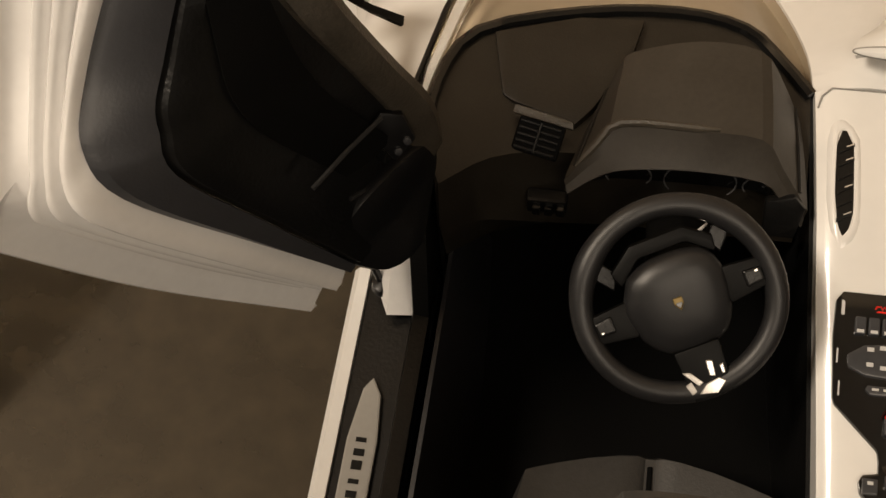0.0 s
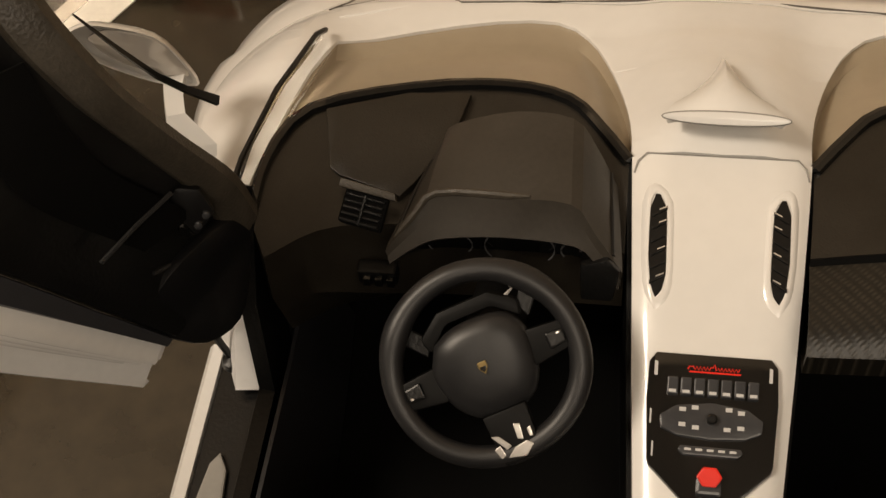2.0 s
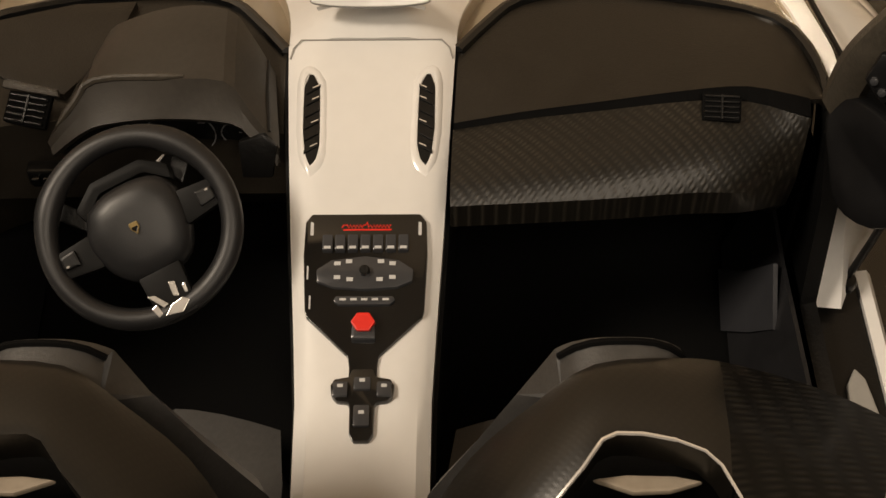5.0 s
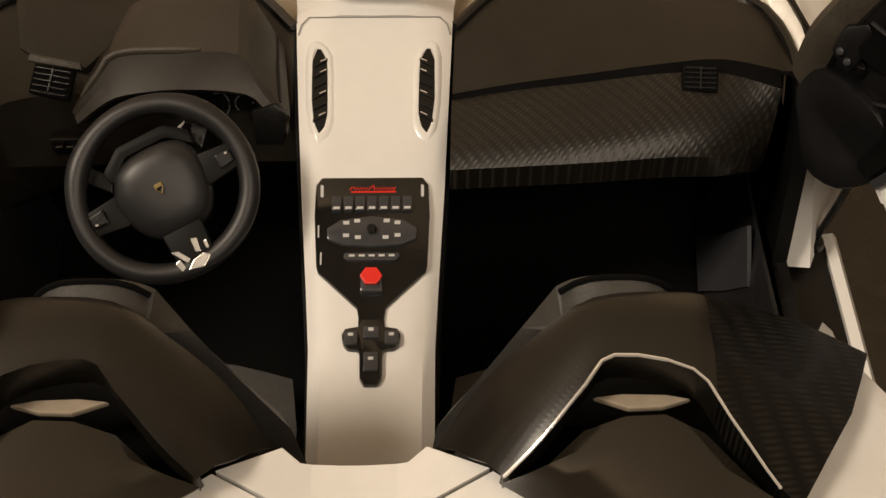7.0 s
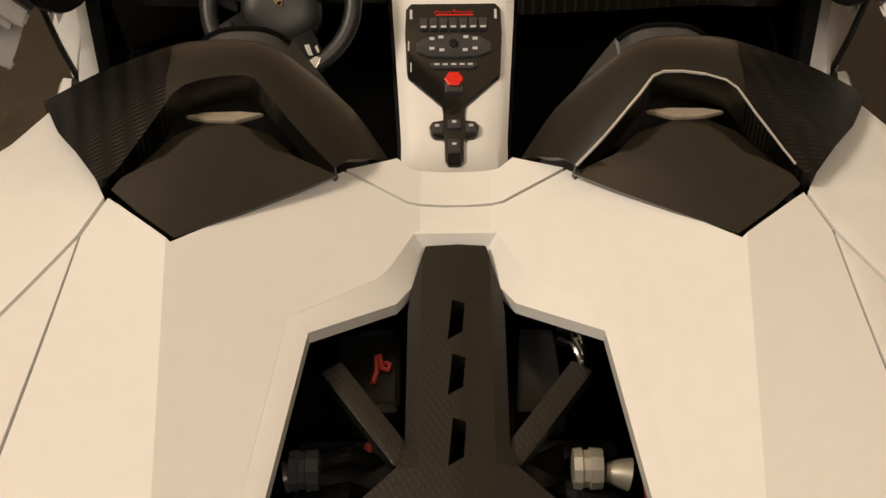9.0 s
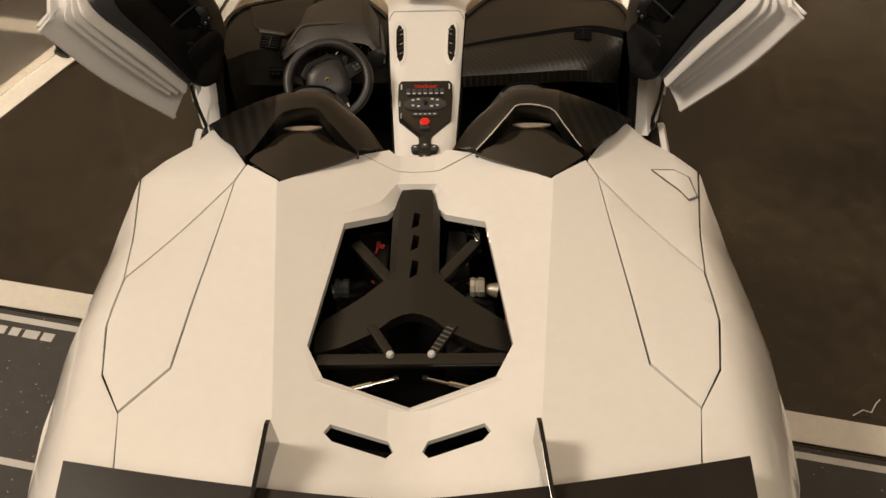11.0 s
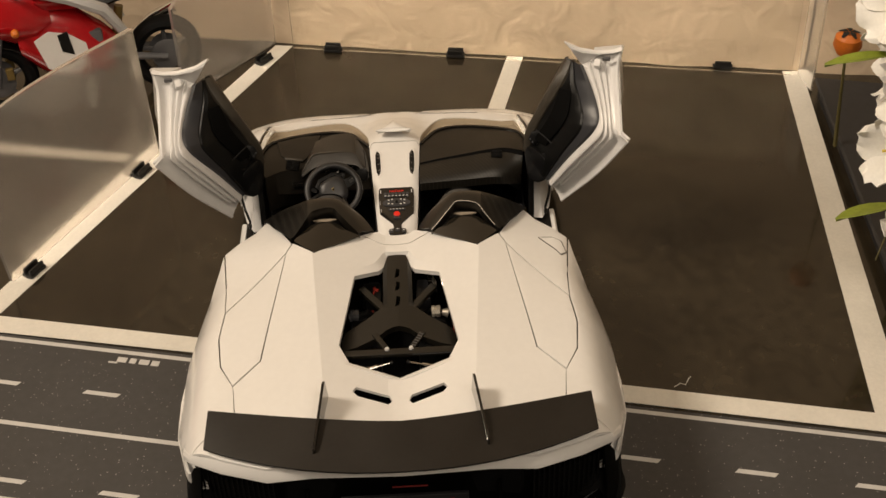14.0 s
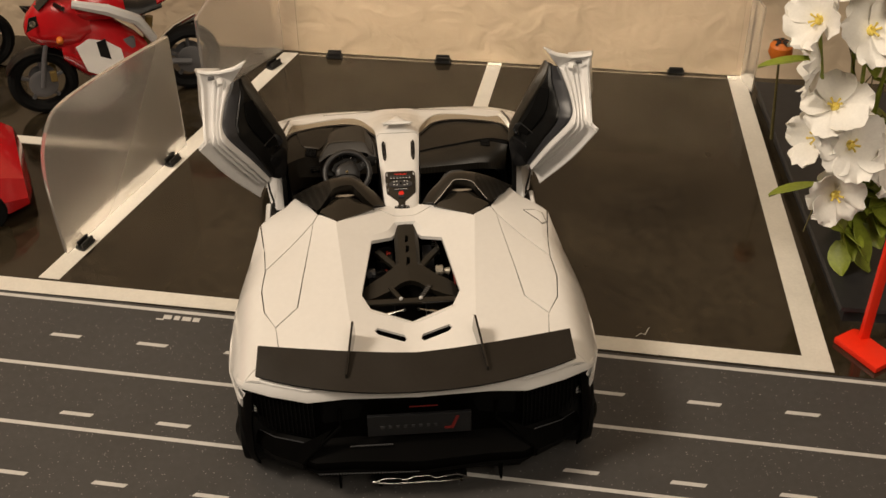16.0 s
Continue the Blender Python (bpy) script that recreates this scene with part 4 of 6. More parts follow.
# instrument binnacle
BACK = [(-28.4, 160.0, 35.6), (-27.4, 161.4, 37.2), (-26.2, 162.0, 38.8), (-20.0, 162.3, 40.8), (-14.4, 161.4, 41.2), (-12.0, 159.6, 39.2), (-9.8, 157.4, 36.0)]
RIDGE = [(-31.6, 148.8, 35.4), (-28.9, 151.2, 38.0), (-26.8, 152.7, 39.6), (-20.0, 152.2, 40.5), (-13.9, 152.0, 40.4), (-11.6, 150.6, 38.0), (-8.8, 148.6, 34.6)]
LIPS = [(-31.2, 147.8, 34.2), (-28.6, 148.9, 35.8), (-26.0, 149.3, 36.9), (-20.0, 149.4, 37.6), (-13.4, 149.3, 37.0), (-11.2, 148.4, 35.2), (-9.1, 147.4, 32.9)]
BACK, RIDGE, LIPS = [smooth(r, 3) for r in (BACK, RIDGE, LIPS)]
top_rows = [BACK, [Vector(a).lerp(Vector(c), 0.5) + Vector((0, 0, 0.5)) for a, c in zip(BACK, RIDGE)], [Vector(a).lerp(Vector(c), 0.93) + Vector((0, 0, 0.12)) for a, c in zip(BACK, RIDGE)]]
front_rows = [[Vector(c) - Vector((0, 0.35, 0)) for c in RIDGE], [Vector(a).lerp(Vector(c), 0.5) for a, c in zip(RIDGE, LIPS)], LIPS, [(x, y + 0.5, z - 0.8) for x, y, z in LIPS]]
part("binnacle", thicken(loft(top_rows + front_rows), 0.5), HOOD, dash, "grey faceted hood over the instruments", smooth=True, crease=16)
# light caught by the ridge, put in as a lighter tube
part("ridge_highlight", tube([Vector(p) + Vector((0, -0.1, 0.12)) for p in RIDGE[1:11]], [0.1] + [0.4] * 8 + [0.15], 8), LEDGE, dash, "highlight on the hood's ridge, painted as a lighter strip", smooth=True)
for a, c in ((RIDGE[1], BACK[1]), (RIDGE[-2], BACK[-2])):
    part("binnacle_seam", tube([a + Vector((0, 0, 0.1)), a.lerp(c, 0.5) + Vector((0, 0, 0.62)), c], 0.2, 6), BLACK, dash)
inner = [(x * 0.97 - 0.6, y + 1.6, z - 1.0) for x, y, z in LIPS]
part("cluster_face", thicken(loft([inner, [(x, y + 0.4, 33.2) for x, y, z in inner]]), 0.4), GLOSS, dash, "black instrument face", smooth=False)
for cx, r in ((-25.6, 2.2), (-18.8, 3.4), (-13.0, 1.8)):
    ring = tube([(cx + r * math.cos(a), 150.5, 34.4 + r * 0.9 * math.sin(a)) for a in np.linspace(-0.6, 3.74, 24)], 0.08, 5)
    part("dial_ring", ring, GREY, dash, smooth=True)
for cx, cz, w in ((-28.2, 35.6, 0.5), (-24.6, 36.8, 0.4), (-22.6, 37.6, 0.6), (-18.4, 37.6, 0.5), (-16.6, 37.0, 0.6), (-12.6, 35.6, 0.7)):
    part("print_bar", box(cx - w * 0.6, cx + w * 0.6, 150.45, 150.6, cz - 1.1, cz - 0.95), GREY, dash)
pod = prism([(-12.6, 0), (-9.6, 0), (-9.0, 3.4), (-10.2, 4.6), (-12.8, 3.8)], 0, 1.2, 0.3, m=mm(0, 147.6, 31.6, 65, 0, 0))
part("switch_pod", pod, BLACK, dash, smooth=True)
sw = box(-35.2, -31.2, 149.0, 150.6, 28.4, 30.6, 0.3)
part("switch_block", sw, BLACK, dash)
for i in range(3):
    part("rocker", box(-34.6 + i * 1.2, -33.8 + i * 1.2, 148.4, 149.2, 28.9, 30.1, 0.15), GLOSS, dash)

# steering wheel, turned a little to the right
wheel_m = mm(-20.3, 136.0, 36.8, 37, 0, 0) @ mm(0, 0, 0, 0, 0, 27)
steer = new("steering_wheel")
steer.parent = car
ring = []
for a in np.linspace(0, 2 * math.pi, 56, endpoint=False):
    flat = 1.0 - 0.045 * max(0.0, math.cos(a + math.pi / 2)) ** 3
    thick = 1.05 + 0.18 * math.exp(-((abs(((a - math.pi / 2 + math.pi) % (2 * math.pi)) - math.pi) - 0.85) / 0.28) ** 2)
    ring.append([(math.cos(a) * (8.55 * flat + thick * math.cos(q)), math.sin(a) * (8.55 * flat + thick * math.cos(q)), 0.95 * thick * math.sin(q)) for q in np.linspace(0, 2 * math.pi, 12, endpoint=False)])
b = loft(ring + [ring[0]], True)
bmesh.ops.remove_doubles(b, verts=b.verts, dist=0.001)
bmesh.ops.transform(b, matrix=wheel_m, verts=b.verts)
part("rim", b, RIMGREY, steer, "dark grey stitched wheel rim", smooth=True)
HUB = [(-3.6, 3.3), (-1.5, 4.2), (2.0, 4.2), (4.0, 3.2), (4.7, 1.0), (4.2, -2.2), (2.4, -4.4), (-1.6, -4.6), (-4.0, -2.6), (-4.8, 0.6)]
hub_line = smooth([(x, y, 0) for x, y in HUB + HUB[:1]], 3)[:-1]
rings = [[wheel_m @ Vector((p.x * k, p.y * k + (1 - k) * 0.6, z + 0.10 * p.y * k)) for p in hub_line] for k, z in ((0.92, -2.2), (1.0, -1.2), (1.0, 0.0), (0.96, 0.5), (0.86, 0.95), (0.6, 1.35), (0.3, 1.5), (0.05, 1.52))]
part("airbag_cover", loft(rings, True, True), RIMGREY, steer, "grey padded hub", smooth=True)
part("hub_brow", prism([(-4.2, 2.6), (-2.0, 4.6), (2.4, 4.6), (4.6, 2.8), (4.9, 4.4), (2.6, 6.0), (-2.4, 6.0), (-4.8, 4.2)], -2.6, -0.5, 0.5, m=wheel_m), SPOKE, steer, smooth=True)
part("emblem", prism([(-0.42, 0.55), (0.42, 0.55), (0.44, 0), (0, -0.65), (-0.44, 0)], 1.45, 1.75, 0.1, m=wheel_m), GOLD, steer, "small gold and black shield")
part("emblem_core", prism([(-0.28, 0.12), (0.28, 0.12), (0.28, -0.1), (0, -0.42), (-0.28, -0.1)], 1.7, 1.8, 0.04, m=wheel_m), GLOSS, steer)
for a, mirrored in ((0, 1), (180, -1)):
    sp = prism([(4.2, 1.6 * mirrored), (8.6, 1.2 * mirrored), (8.6, -1.2 * mirrored), (4.2, -1.8 * mirrored)], -0.7, 0.5, 0.35, m=wheel_m @ mm(0, 0, 0, 0, 0, a))
    part("spoke", sp, SPOKE, steer, smooth=True)
    part("spoke_key", prism([(6.0, -0.9), (7.6, -0.7), (7.6, 0.5), (6.0, 0.6)], 0.4, 0.9, 0.2, m=wheel_m @ mm(0, 0, 0, 0, 0, a)), BLACK, steer)
    # glint on the key, drawn as a tiny bright metal box
    part("key_glint", box(7.0, 7.3, 0.2, 0.4, 0.85, 0.95, 0.03, 1, m=wheel_m @ mm(0, 0, 0, 0, 0, a)), PLAQUE, steer)
part("lower_spoke", prism([(-2.1, -4.2), (2.1, -4.2), (1.8, -9.0), (-1.8, -9.0)], -0.5, 0.8, 0.3, m=wheel_m), SPOKE, steer, smooth=True)
for shard in (((-2.0, -6.0), (-1.3, -6.2), (-0.5, -7.4), (-1.0, -7.6)), ((0.3, -5.6), (0.9, -5.8), (0.7, -7.2), (0.2, -7.0)), ((-1.2, -8.3), (-0.3, -7.6), (0.9, -7.4), (1.4, -7.9), (0.4, -8.7)), ((-2.1, -7.2), (-1.5, -7.0), (-1.3, -8.0), (-1.8, -8.2)), ((1.3, -6.4), (1.7, -6.3), (1.6, -7.2), (1.3, -7.2))):
    part("chrome_bar", prism(shard, 0.75, 1.05, 0.08, m=wheel_m), PLAQUE, steer)
part("column", tube([(-20.3, 137.2, 35.6), (-20.3, 150, 28)], 3.0, 14), BLACK, steer, smooth=True)
for s in (-1, 1):
    part("paddle", prism([(s * 5.0, 2.4), (s * 7.6, 5.4), (s * 6.4, 6.4), (s * 4.2, 4.0)], -3.0, -2.5, 0.15, m=wheel_m), BLACK, steer)
# bright streak that draws the glint on one paddle
part("paddle_glint", tube([wheel_m @ Vector(p) for p in ((3.0, 5.0, -1.6), (3.9, 5.0, -1.5), (4.8, 5.4, -1.5))], [0.12, 0.2, 0.1], 6), PLAQUE, steer, "glint on a shift paddle, drawn as a bright streak", smooth=True)

# ---- seats ----
for sx, mir in SIDES:
    seat = new("seat")
    seat.parent = car
    seat["label"] = "dark grey bucket seat"
    rows = []
    for y, z, w, dip in ((129.6, 15, 11, 0.4), (128.2, 18.2, 12, 0.8), (121, 18.0, 13, 2.4), (113, 16.4, 13, 3.2), (108, 16.0, 13, 3.2)):
        rows.append([(20.5 + k * w, y - 3.2 * abs(k) ** 1.6 + 0.6, z + dip * (abs(k) ** 3) * 1.4 - 0.9 * math.exp(-(k / 0.06) ** 2) - 0.5 * (abs(k) - 0.5) ** 2 * 4) for k in (-1, -0.9, -0.75, -0.5, -0.25, -0.1, -0.04, 0.04, 0.1, 0.25, 0.5, 0.75, 0.9, 1)])
    b = thicken(loft(rows), 3.0)
    part("cushion", flip(b) if mir else b, SEAT, seat, smooth=True)
    groove = box(20.25, 20.75, 110, 128, 15.0, 17.4, 0.1, 1)
    part("cushion_seam", flip(groove) if mir else groove, TUB, seat)
    rows = []
    for y, z, w, dip in ((110, 16, 13, 4.0), (108.5, 26, 13.4, 4.4), (107.8, 36, 12.6, 3.4), (108.8, 44, 9.0, 2.0), (110.6, 50, 6.0, 0.8), (112.0, 53.2, 4.4, 0.3), (110.8, 54.2, 4.2, 0.0), (108.0, 53.6, 4.2, 0.0)):
        rows.append([(20.0 + k * w, y + dip * abs(k) ** 2.5, z - (0.8 if z < 48 else 1.8) * abs(k) ** 3) for k in (-1, -0.9, -0.75, -0.5, -0.25, 0, 0.25, 0.5, 0.75, 0.9, 1)])
    b = thicken(loft(rows), 2.0)
    part("backrest", flip(b) if mir else b, SEAT, seat, smooth=True)
    b = tube([(20.0 + k * 4.3, 110.9, 54.25 - 1.8 * abs(k) ** 3) for k in (-1, -0.75, -0.5, -0.25, 0, 0.25, 0.5, 0.75, 1)], 0.28, 6)
    part("headrest_groove", flip(b) if mir else b, TUB, seat, smooth=True)
    # carbon hoop behind the seat
    outer = [(40.2, 108.4, 47.4), (34.5, 109.6, 50.0), (28.0, 110.0, 52.6), (24.0, 109.8, 53.8), (18.0, 109.2, 54.0), (14.0, 107.2, 52.4), (9.6, 104.6, 49.6), (6.2, 101.0, 46.4)]
    mid = [(36.6, 101.0, 50.4), (32.0, 103.4, 52.6), (27.2, 105.6, 54.6), (24.0, 106.4, 55.5), (18.6, 106.6, 55.4), (15.4, 104.6, 54.4), (11.8, 101.0, 52.2), (8.4, 98.4, 49.2)]
    inner_arc = [(31.0, 92.6, 52.6), (29.4, 93.4, 53.2), (26.4, 98.2, 54.8), (24.2, 101.6, 55.6), (18.8, 103.0, 55.4), (16.6, 101.0, 54.6), (13.4, 97.8, 52.6), (10.8, 96.0, 50.6)]
    outer, mid, inner_arc = [[tuple(p) for p in smooth(arc, 3)] for arc in (outer, mid, inner_arc)]
    under = [(x, y + 0.3, z - 3.4) for x, y, z in inner_arc]
    crown = [Vector(a).lerp(Vector(c), 0.5) + Vector((0, 0, 0.5)) for a, c in zip(mid, inner_arc)]
    brow = [Vector(a).lerp(Vector(c), 0.5) + Vector((0, 0, 0.4)) for a, c in zip(outer, mid)]
    front = [(x, y + 0.4, z - 4.0) for x, y, z in outer]
    arcs = [front, outer, brow, mid, crown, inner_arc, under]
    b = thicken(loft([r[:8] for r in arcs]), 0.5)
    part("hoop_corner", flip(b) if mir else b, CARBON_DARK, seat, "glossy carbon corner of the hoop", smooth=True)
    b = thicken(loft([r[7:] for r in arcs]), 0.5)
    part("hoop_cowl", flip(b) if mir else b, HOOPMAT, seat, "satin carbon hoop cowl behind the seat", smooth=True)
    # highlight of the glossy black edge, drawn as a bright tube on this side
    if not mir:
        part("hoop_highlight", tube([(x, y - 0.1, z + 0.1) for x, y, z in inner_arc[10:]], 0.15, 6), PLAQUE, seat, "highlight line along the hoop's black edge, drawn in bright metal", smooth=True)
        part("hoop_highlight", tube([(x, y - 0.1, z + 0.1) for x, y, z in inner_arc[3:11]], 0.12, 6), PLAQUE, seat, smooth=True)
    dome = []
    for f, rise in ((0.0, 0.0), (0.35, 0.2), (0.7, 0.35), (1.0, 0.0)):
        row = []
        for k, (px, py, pz) in enumerate(((10.6, 95.8, 49.8), (14.0, 93.2, 50.4), (18.6, 89.8, 51.4), (23.6, 86.4, 52.2), (27.0, 89.2, 52.3), (29.8, 92.0, 52.2))):
            tx, ty, tz = ((13.4, 96.2, 50.8), (16.6, 98.8, 52.0), (19.6, 99.6, 52.6), (22.4, 99.6, 52.8), (25.0, 98.0, 52.8), (28.6, 93.4, 52.4))[k]
            row.append((px + (tx - px) * f, py + (ty - py) * f, pz + (tz - pz) * f + rise))
        dome.append(row)
    b = thicken(loft(dome), 0.5)
    part("rear_shell", flip(b) if mir else b, SHELL, seat, "dark shell behind the headrest", smooth=True)
    # light on the headrest's edge, put in as a paler strip
    strip_b = prism([(17.4, 101.5), (19.6, 101.8), (22.8, 101.7), (24.6, 101.3), (22.4, 100.6), (20.0, 100.5)], 51.6, 52.2, 0.2)
    part("headrest_edge", flip(strip_b) if mir else strip_b, TAN, seat, "lit edge of the headrest, put in as a beige strip")
    well = prism([(10, 98), (24, 88), (31, 94), (28, 103), (14, 103)], 44, 46, 0.2)
    part("hoop_floor", flip(well) if mir else well, TUB, seat)

# ---- engine bay ----
engine = new("engine_bay")
engine.parent = car
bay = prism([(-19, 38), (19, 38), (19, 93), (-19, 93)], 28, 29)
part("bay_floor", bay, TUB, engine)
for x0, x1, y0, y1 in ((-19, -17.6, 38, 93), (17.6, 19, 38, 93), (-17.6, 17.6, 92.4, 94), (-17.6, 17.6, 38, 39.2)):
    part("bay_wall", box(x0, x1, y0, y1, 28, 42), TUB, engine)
SPINE_R = [(2.7, 91.0), (3.9, 86.6), (4.2, 84.0), (4.2, 70.4), (4.9, 68.0), (8.6, 64.6), (14.8, 60.4), (16.0, 57.0), (15.9, 53.6), (11.4, 54.4), (6.2, 56.6), (3.4, 59.0), (1.6, 59.8), (0.0, 60.0)]
SPINE = SPINE_R + [(-x, y) for x, y in reversed(SPINE_R[:-1])]
holes = [[(-0.75, y0 + 0.1), (0.5, y0 + 0.9), (0.75, y1 - 0.4), (-0.35, y1)] for y0, y1 in ((80.2, 84.6), (74.5, 78.8), (67.8, 72.4))]


def spine_z(x, y):
    """Height of the brace: a raised spine whose legs fall outwards."""
    return lerp(y, ((50, 45.4), (60, 46.0), (68, 46.2), (91, 45.8))) - 0.10 * abs(x) - 0.5 * max(abs(x) - 3.0, 0) * (1.0 if y > 69 else 0.1)


part("brace", panel(SPINE, spine_z, 2.0, holes, 2.5, (((3.0, 0), (0, 1)), ((-3.0, 0), (0, 1))), 0.35), CARBON_SOFT, engine, "dark carbon engine brace with three slots", smooth=True, crease=12)
for sx in (1, -1):
    bar = box(-1.05, 1.05, 0, 11.2, -0.9, 0.7, 0.3, m=mm(sx * 4.2, 69.4, 43.9, 0, 0, -sx * 35))
    part("strut", bar, CARBON_SOFT, engine, "flat carbon strut", smooth=True)
    part("lower_strut", box(-0.8, 0.8, 0, 8.0, -0.6, 0.5, 0.2, m=mm(sx * 2.9, 51.2, 44.6, 2, 0, -sx * 29)), CARBON_SOFT, engine, smooth=True)
    part("bolt", lathe([(0.1, 0.7), (0.5, 0.62), (0.66, 0.3), (0.66, 0), (0.1, 0)], 16, m=mm(sx * 3.3, 51.3, 45.5)), SILVER, engine, "pale round bolt head", smooth=True)
    a, c = Vector((sx * 12.4, 45.4, 43.0)), Vector((sx * 1.6, 48.1, 43.8))
    damper = new("damper")
    damper.parent = engine
    part("damper_tube", tube([a.lerp(c, 0.08), a.lerp(c, 0.58)], 0.62, 14), CHROME, damper, "chrome damper tube", smooth=True)
    part("damper_rod", tube([a.lerp(c, 0.58), a.lerp(c, 0.92)], 0.34, 12), CHROME, damper, smooth=True)
    part("damper_collar", tube([a.lerp(c, 0.06), a.lerp(c, 0.11)], 1.0, 14), CHROME, damper, smooth=True)
    part("damper_collar", tube([a.lerp(c, 0.17), a.lerp(c, 0.20)], 0.85, 14), CHROME, damper, smooth=True)
    part("damper_eye", tube([a.lerp(c, 0.9), a.lerp(c, 0.97)], 0.55, 12), BLACK, damper, smooth=True)
part("cross_bar", box(-15.2, 15.2, 49.5, 51.9, 44.0, 45.4, 0.4), CARBON_SOFT, engine, "carbon cross bar with a stitched edge", smooth=True)
for i in range(30):
    part("stitch", box(3.6 + i * 0.38, 3.85 + i * 0.38, 49.42, 49.56, 44.9, 45.1), GREY, engine)
for i in range(7):
    part("rung", box(-0.7, 0.7, 1.0 + i * 0.95, 1.25 + i * 0.95, 0.45, 0.62, 0, 1, m=mm(2.9, 51.2, 44.6, 2, 0, -29)), GREY, engine)
for sx in (1, -1):
    head = box(sx * 9.6 - 4.4, sx * 9.6 + 4.4, 57, 75.5, 29, 38.5, 1.5)
    part("cylinder_bank", head, KICK if sx < 0 else BLACK, engine, smooth=True)
    cover = prism([(sx * 5.0, 76.6), (sx * 9.4, 76.6), (sx * 8.8, 85.6), (sx * 5.6, 85.8)], 36, 40.4, 0.6)
    part("cam_cover", cover, KICK, engine, "slate cover of the engine", smooth=True)
    for i in range(5):
        part("intake_pipe", tube([(sx * 6.0, 58.5 + i * 3.6, 37.0), (sx * 9, 58.5 + i * 3.6, 39.6), (sx * 13.0, 58.5 + i * 3.6, 38)], 1.0, 10), BLACK, engine, smooth=True)
    nut = lathe([(1.0, -1.3), (1.7, -1.2), (1.8, -0.5), (1.6, -0.4), (1.6, 0.1), (1.8, 0.2), (1.7, 1.2), (1.0, 1.3)], 10, m=mm(sx * (10.7 if sx > 0 else 12.6), 70.8, 40.8, 0, 90, 0))
    part("hose_clamp", nut, COLLAR if sx > 0 else KEY, engine, "metal collar", smooth=True)
    part("hose_end", tube([(sx * 12.2, 70.6, 40.6), (sx * 13.4, 70.5, 40.5), (sx * 14.2, 70.4, 40.4)], [0.8, 1.2, 1.4], 14), COLLAR if sx > 0 else KEY, engine, smooth=True)
for i in range(3):
    part("coolant_pipe", tube([(9.0, 85.6 - i * 1.0, 41.2), (10.2, 84.9 - i * 1.2, 42.0), (11.0, 83.6 - i * 1.3, 41.4), (11.2, 82.2 - i * 1.2, 40.2)], 0.34, 8), CHROME, engine, "bright bent pipe", smooth=True)
script = tube([(-7.3, 79.5, 40.7), (-7.0, 80.6, 40.8), (-7.1, 82.2, 40.8), (-6.8, 82.4, 40.8), (-6.5, 81.0, 40.8), (-6.0, 80.8, 40.8), (-5.8, 81.4, 40.8), (-6.3, 81.6, 40.8)], 0.24, 6)
part("red_mark", script, DULLRED, engine, "red painted squiggle", smooth=True)
part("red_mark", box(-7.9, -7.2, 73.4, 74.4, 39.0, 39.3, 0.1, 1), DULLRED, engine)
part("red_pipe", tube([(15.6, 71.0, 40.0), (15.7, 64.0, 40.4), (14.8, 58.0, 40.2)], 0.4, 8), DIMRED, engine, "thin red pipe along the bay", smooth=True)
part("cover_plate", box(-10.4, -4.8, 77.2, 85, 37, 40.5, 0.6), BLACK, engine)
for sx in (1, -1):
    pit = prism([(2.0, 31.6), (12.8, 33.4), (12.8, 37.0), (2.0, 35.0)], 40, 41.5)
    part("slot_bed", flip(pit) if sx < 0 else pit, TUB, engine)

# ---- rear wing ----
wing = new("rear_wing")
wing.parent = car


def wing_plate():
    rows = []
    for k in np.linspace(-1, 1, 17):
        a = abs(k)
        y0, y1 = 19.7 + 7.6 * a ** 1.3, 6.6 + 10.8 * a ** 2.2
        x0, x1 = 49.1 * k, 49.8 * k
        rows.append([(x0, y0, 51.2 - 0.6 * a), (x0 * 0.5 + x1 * 0.5, y0 * 0.5 + y1 * 0.5, 49.3 - 0.3 * a), (x1, y1, 47.3), (x1, y1 + 0.2, 46.5), (x0 * 0.5 + x1 * 0.5, y0 * 0.5 + y1 * 0.5, 48.4 - 0.3 * a), (x0, y0 - 0.2, 50.4 - 0.6 * a)])
    b = loft(rows, True, True)
    return b


part("wing_blade", wing_plate(), WINGMAT, wing, "broad matt carbon wing blade", smooth=True)
for s in (1, -1):
    fin = prism([(32.0, 47.8), (30.0, 56.2), (29.2, 56.4), (13.0, 50.0), (12.4, 47.0), (17, 46.6), (20, 44), (24, 43)], -0.35, 0.35, 0.12)
    for v in fin.verts:
        y, z, t = v.co.x, v.co.y, v.co.z
        v.co = Vector((s * (19.0 + t + (31 - y) * 0.15), y, z))
    part("wing_fin", fin, FINMAT, wing, "thin upright wing support")

# ---- rear bumper ----
tail = new("rear_bumper")
tail.parent = car
LIP = [(56.8, 23.6), (54.2, 19.6), (46.0, 15.2), (34.1, 11.2), (22.4, 11.6), (0, 10.6)]
TAIL = LIP + [(-x, y) for x, y in reversed(LIP[:-1])]


def lip_z(x):
    return lerp(abs(x), ((0, 41.6), (22.4, 41.4), (34, 41.0), (46, 40.8), (54, 40.4), (57, 37.5)))


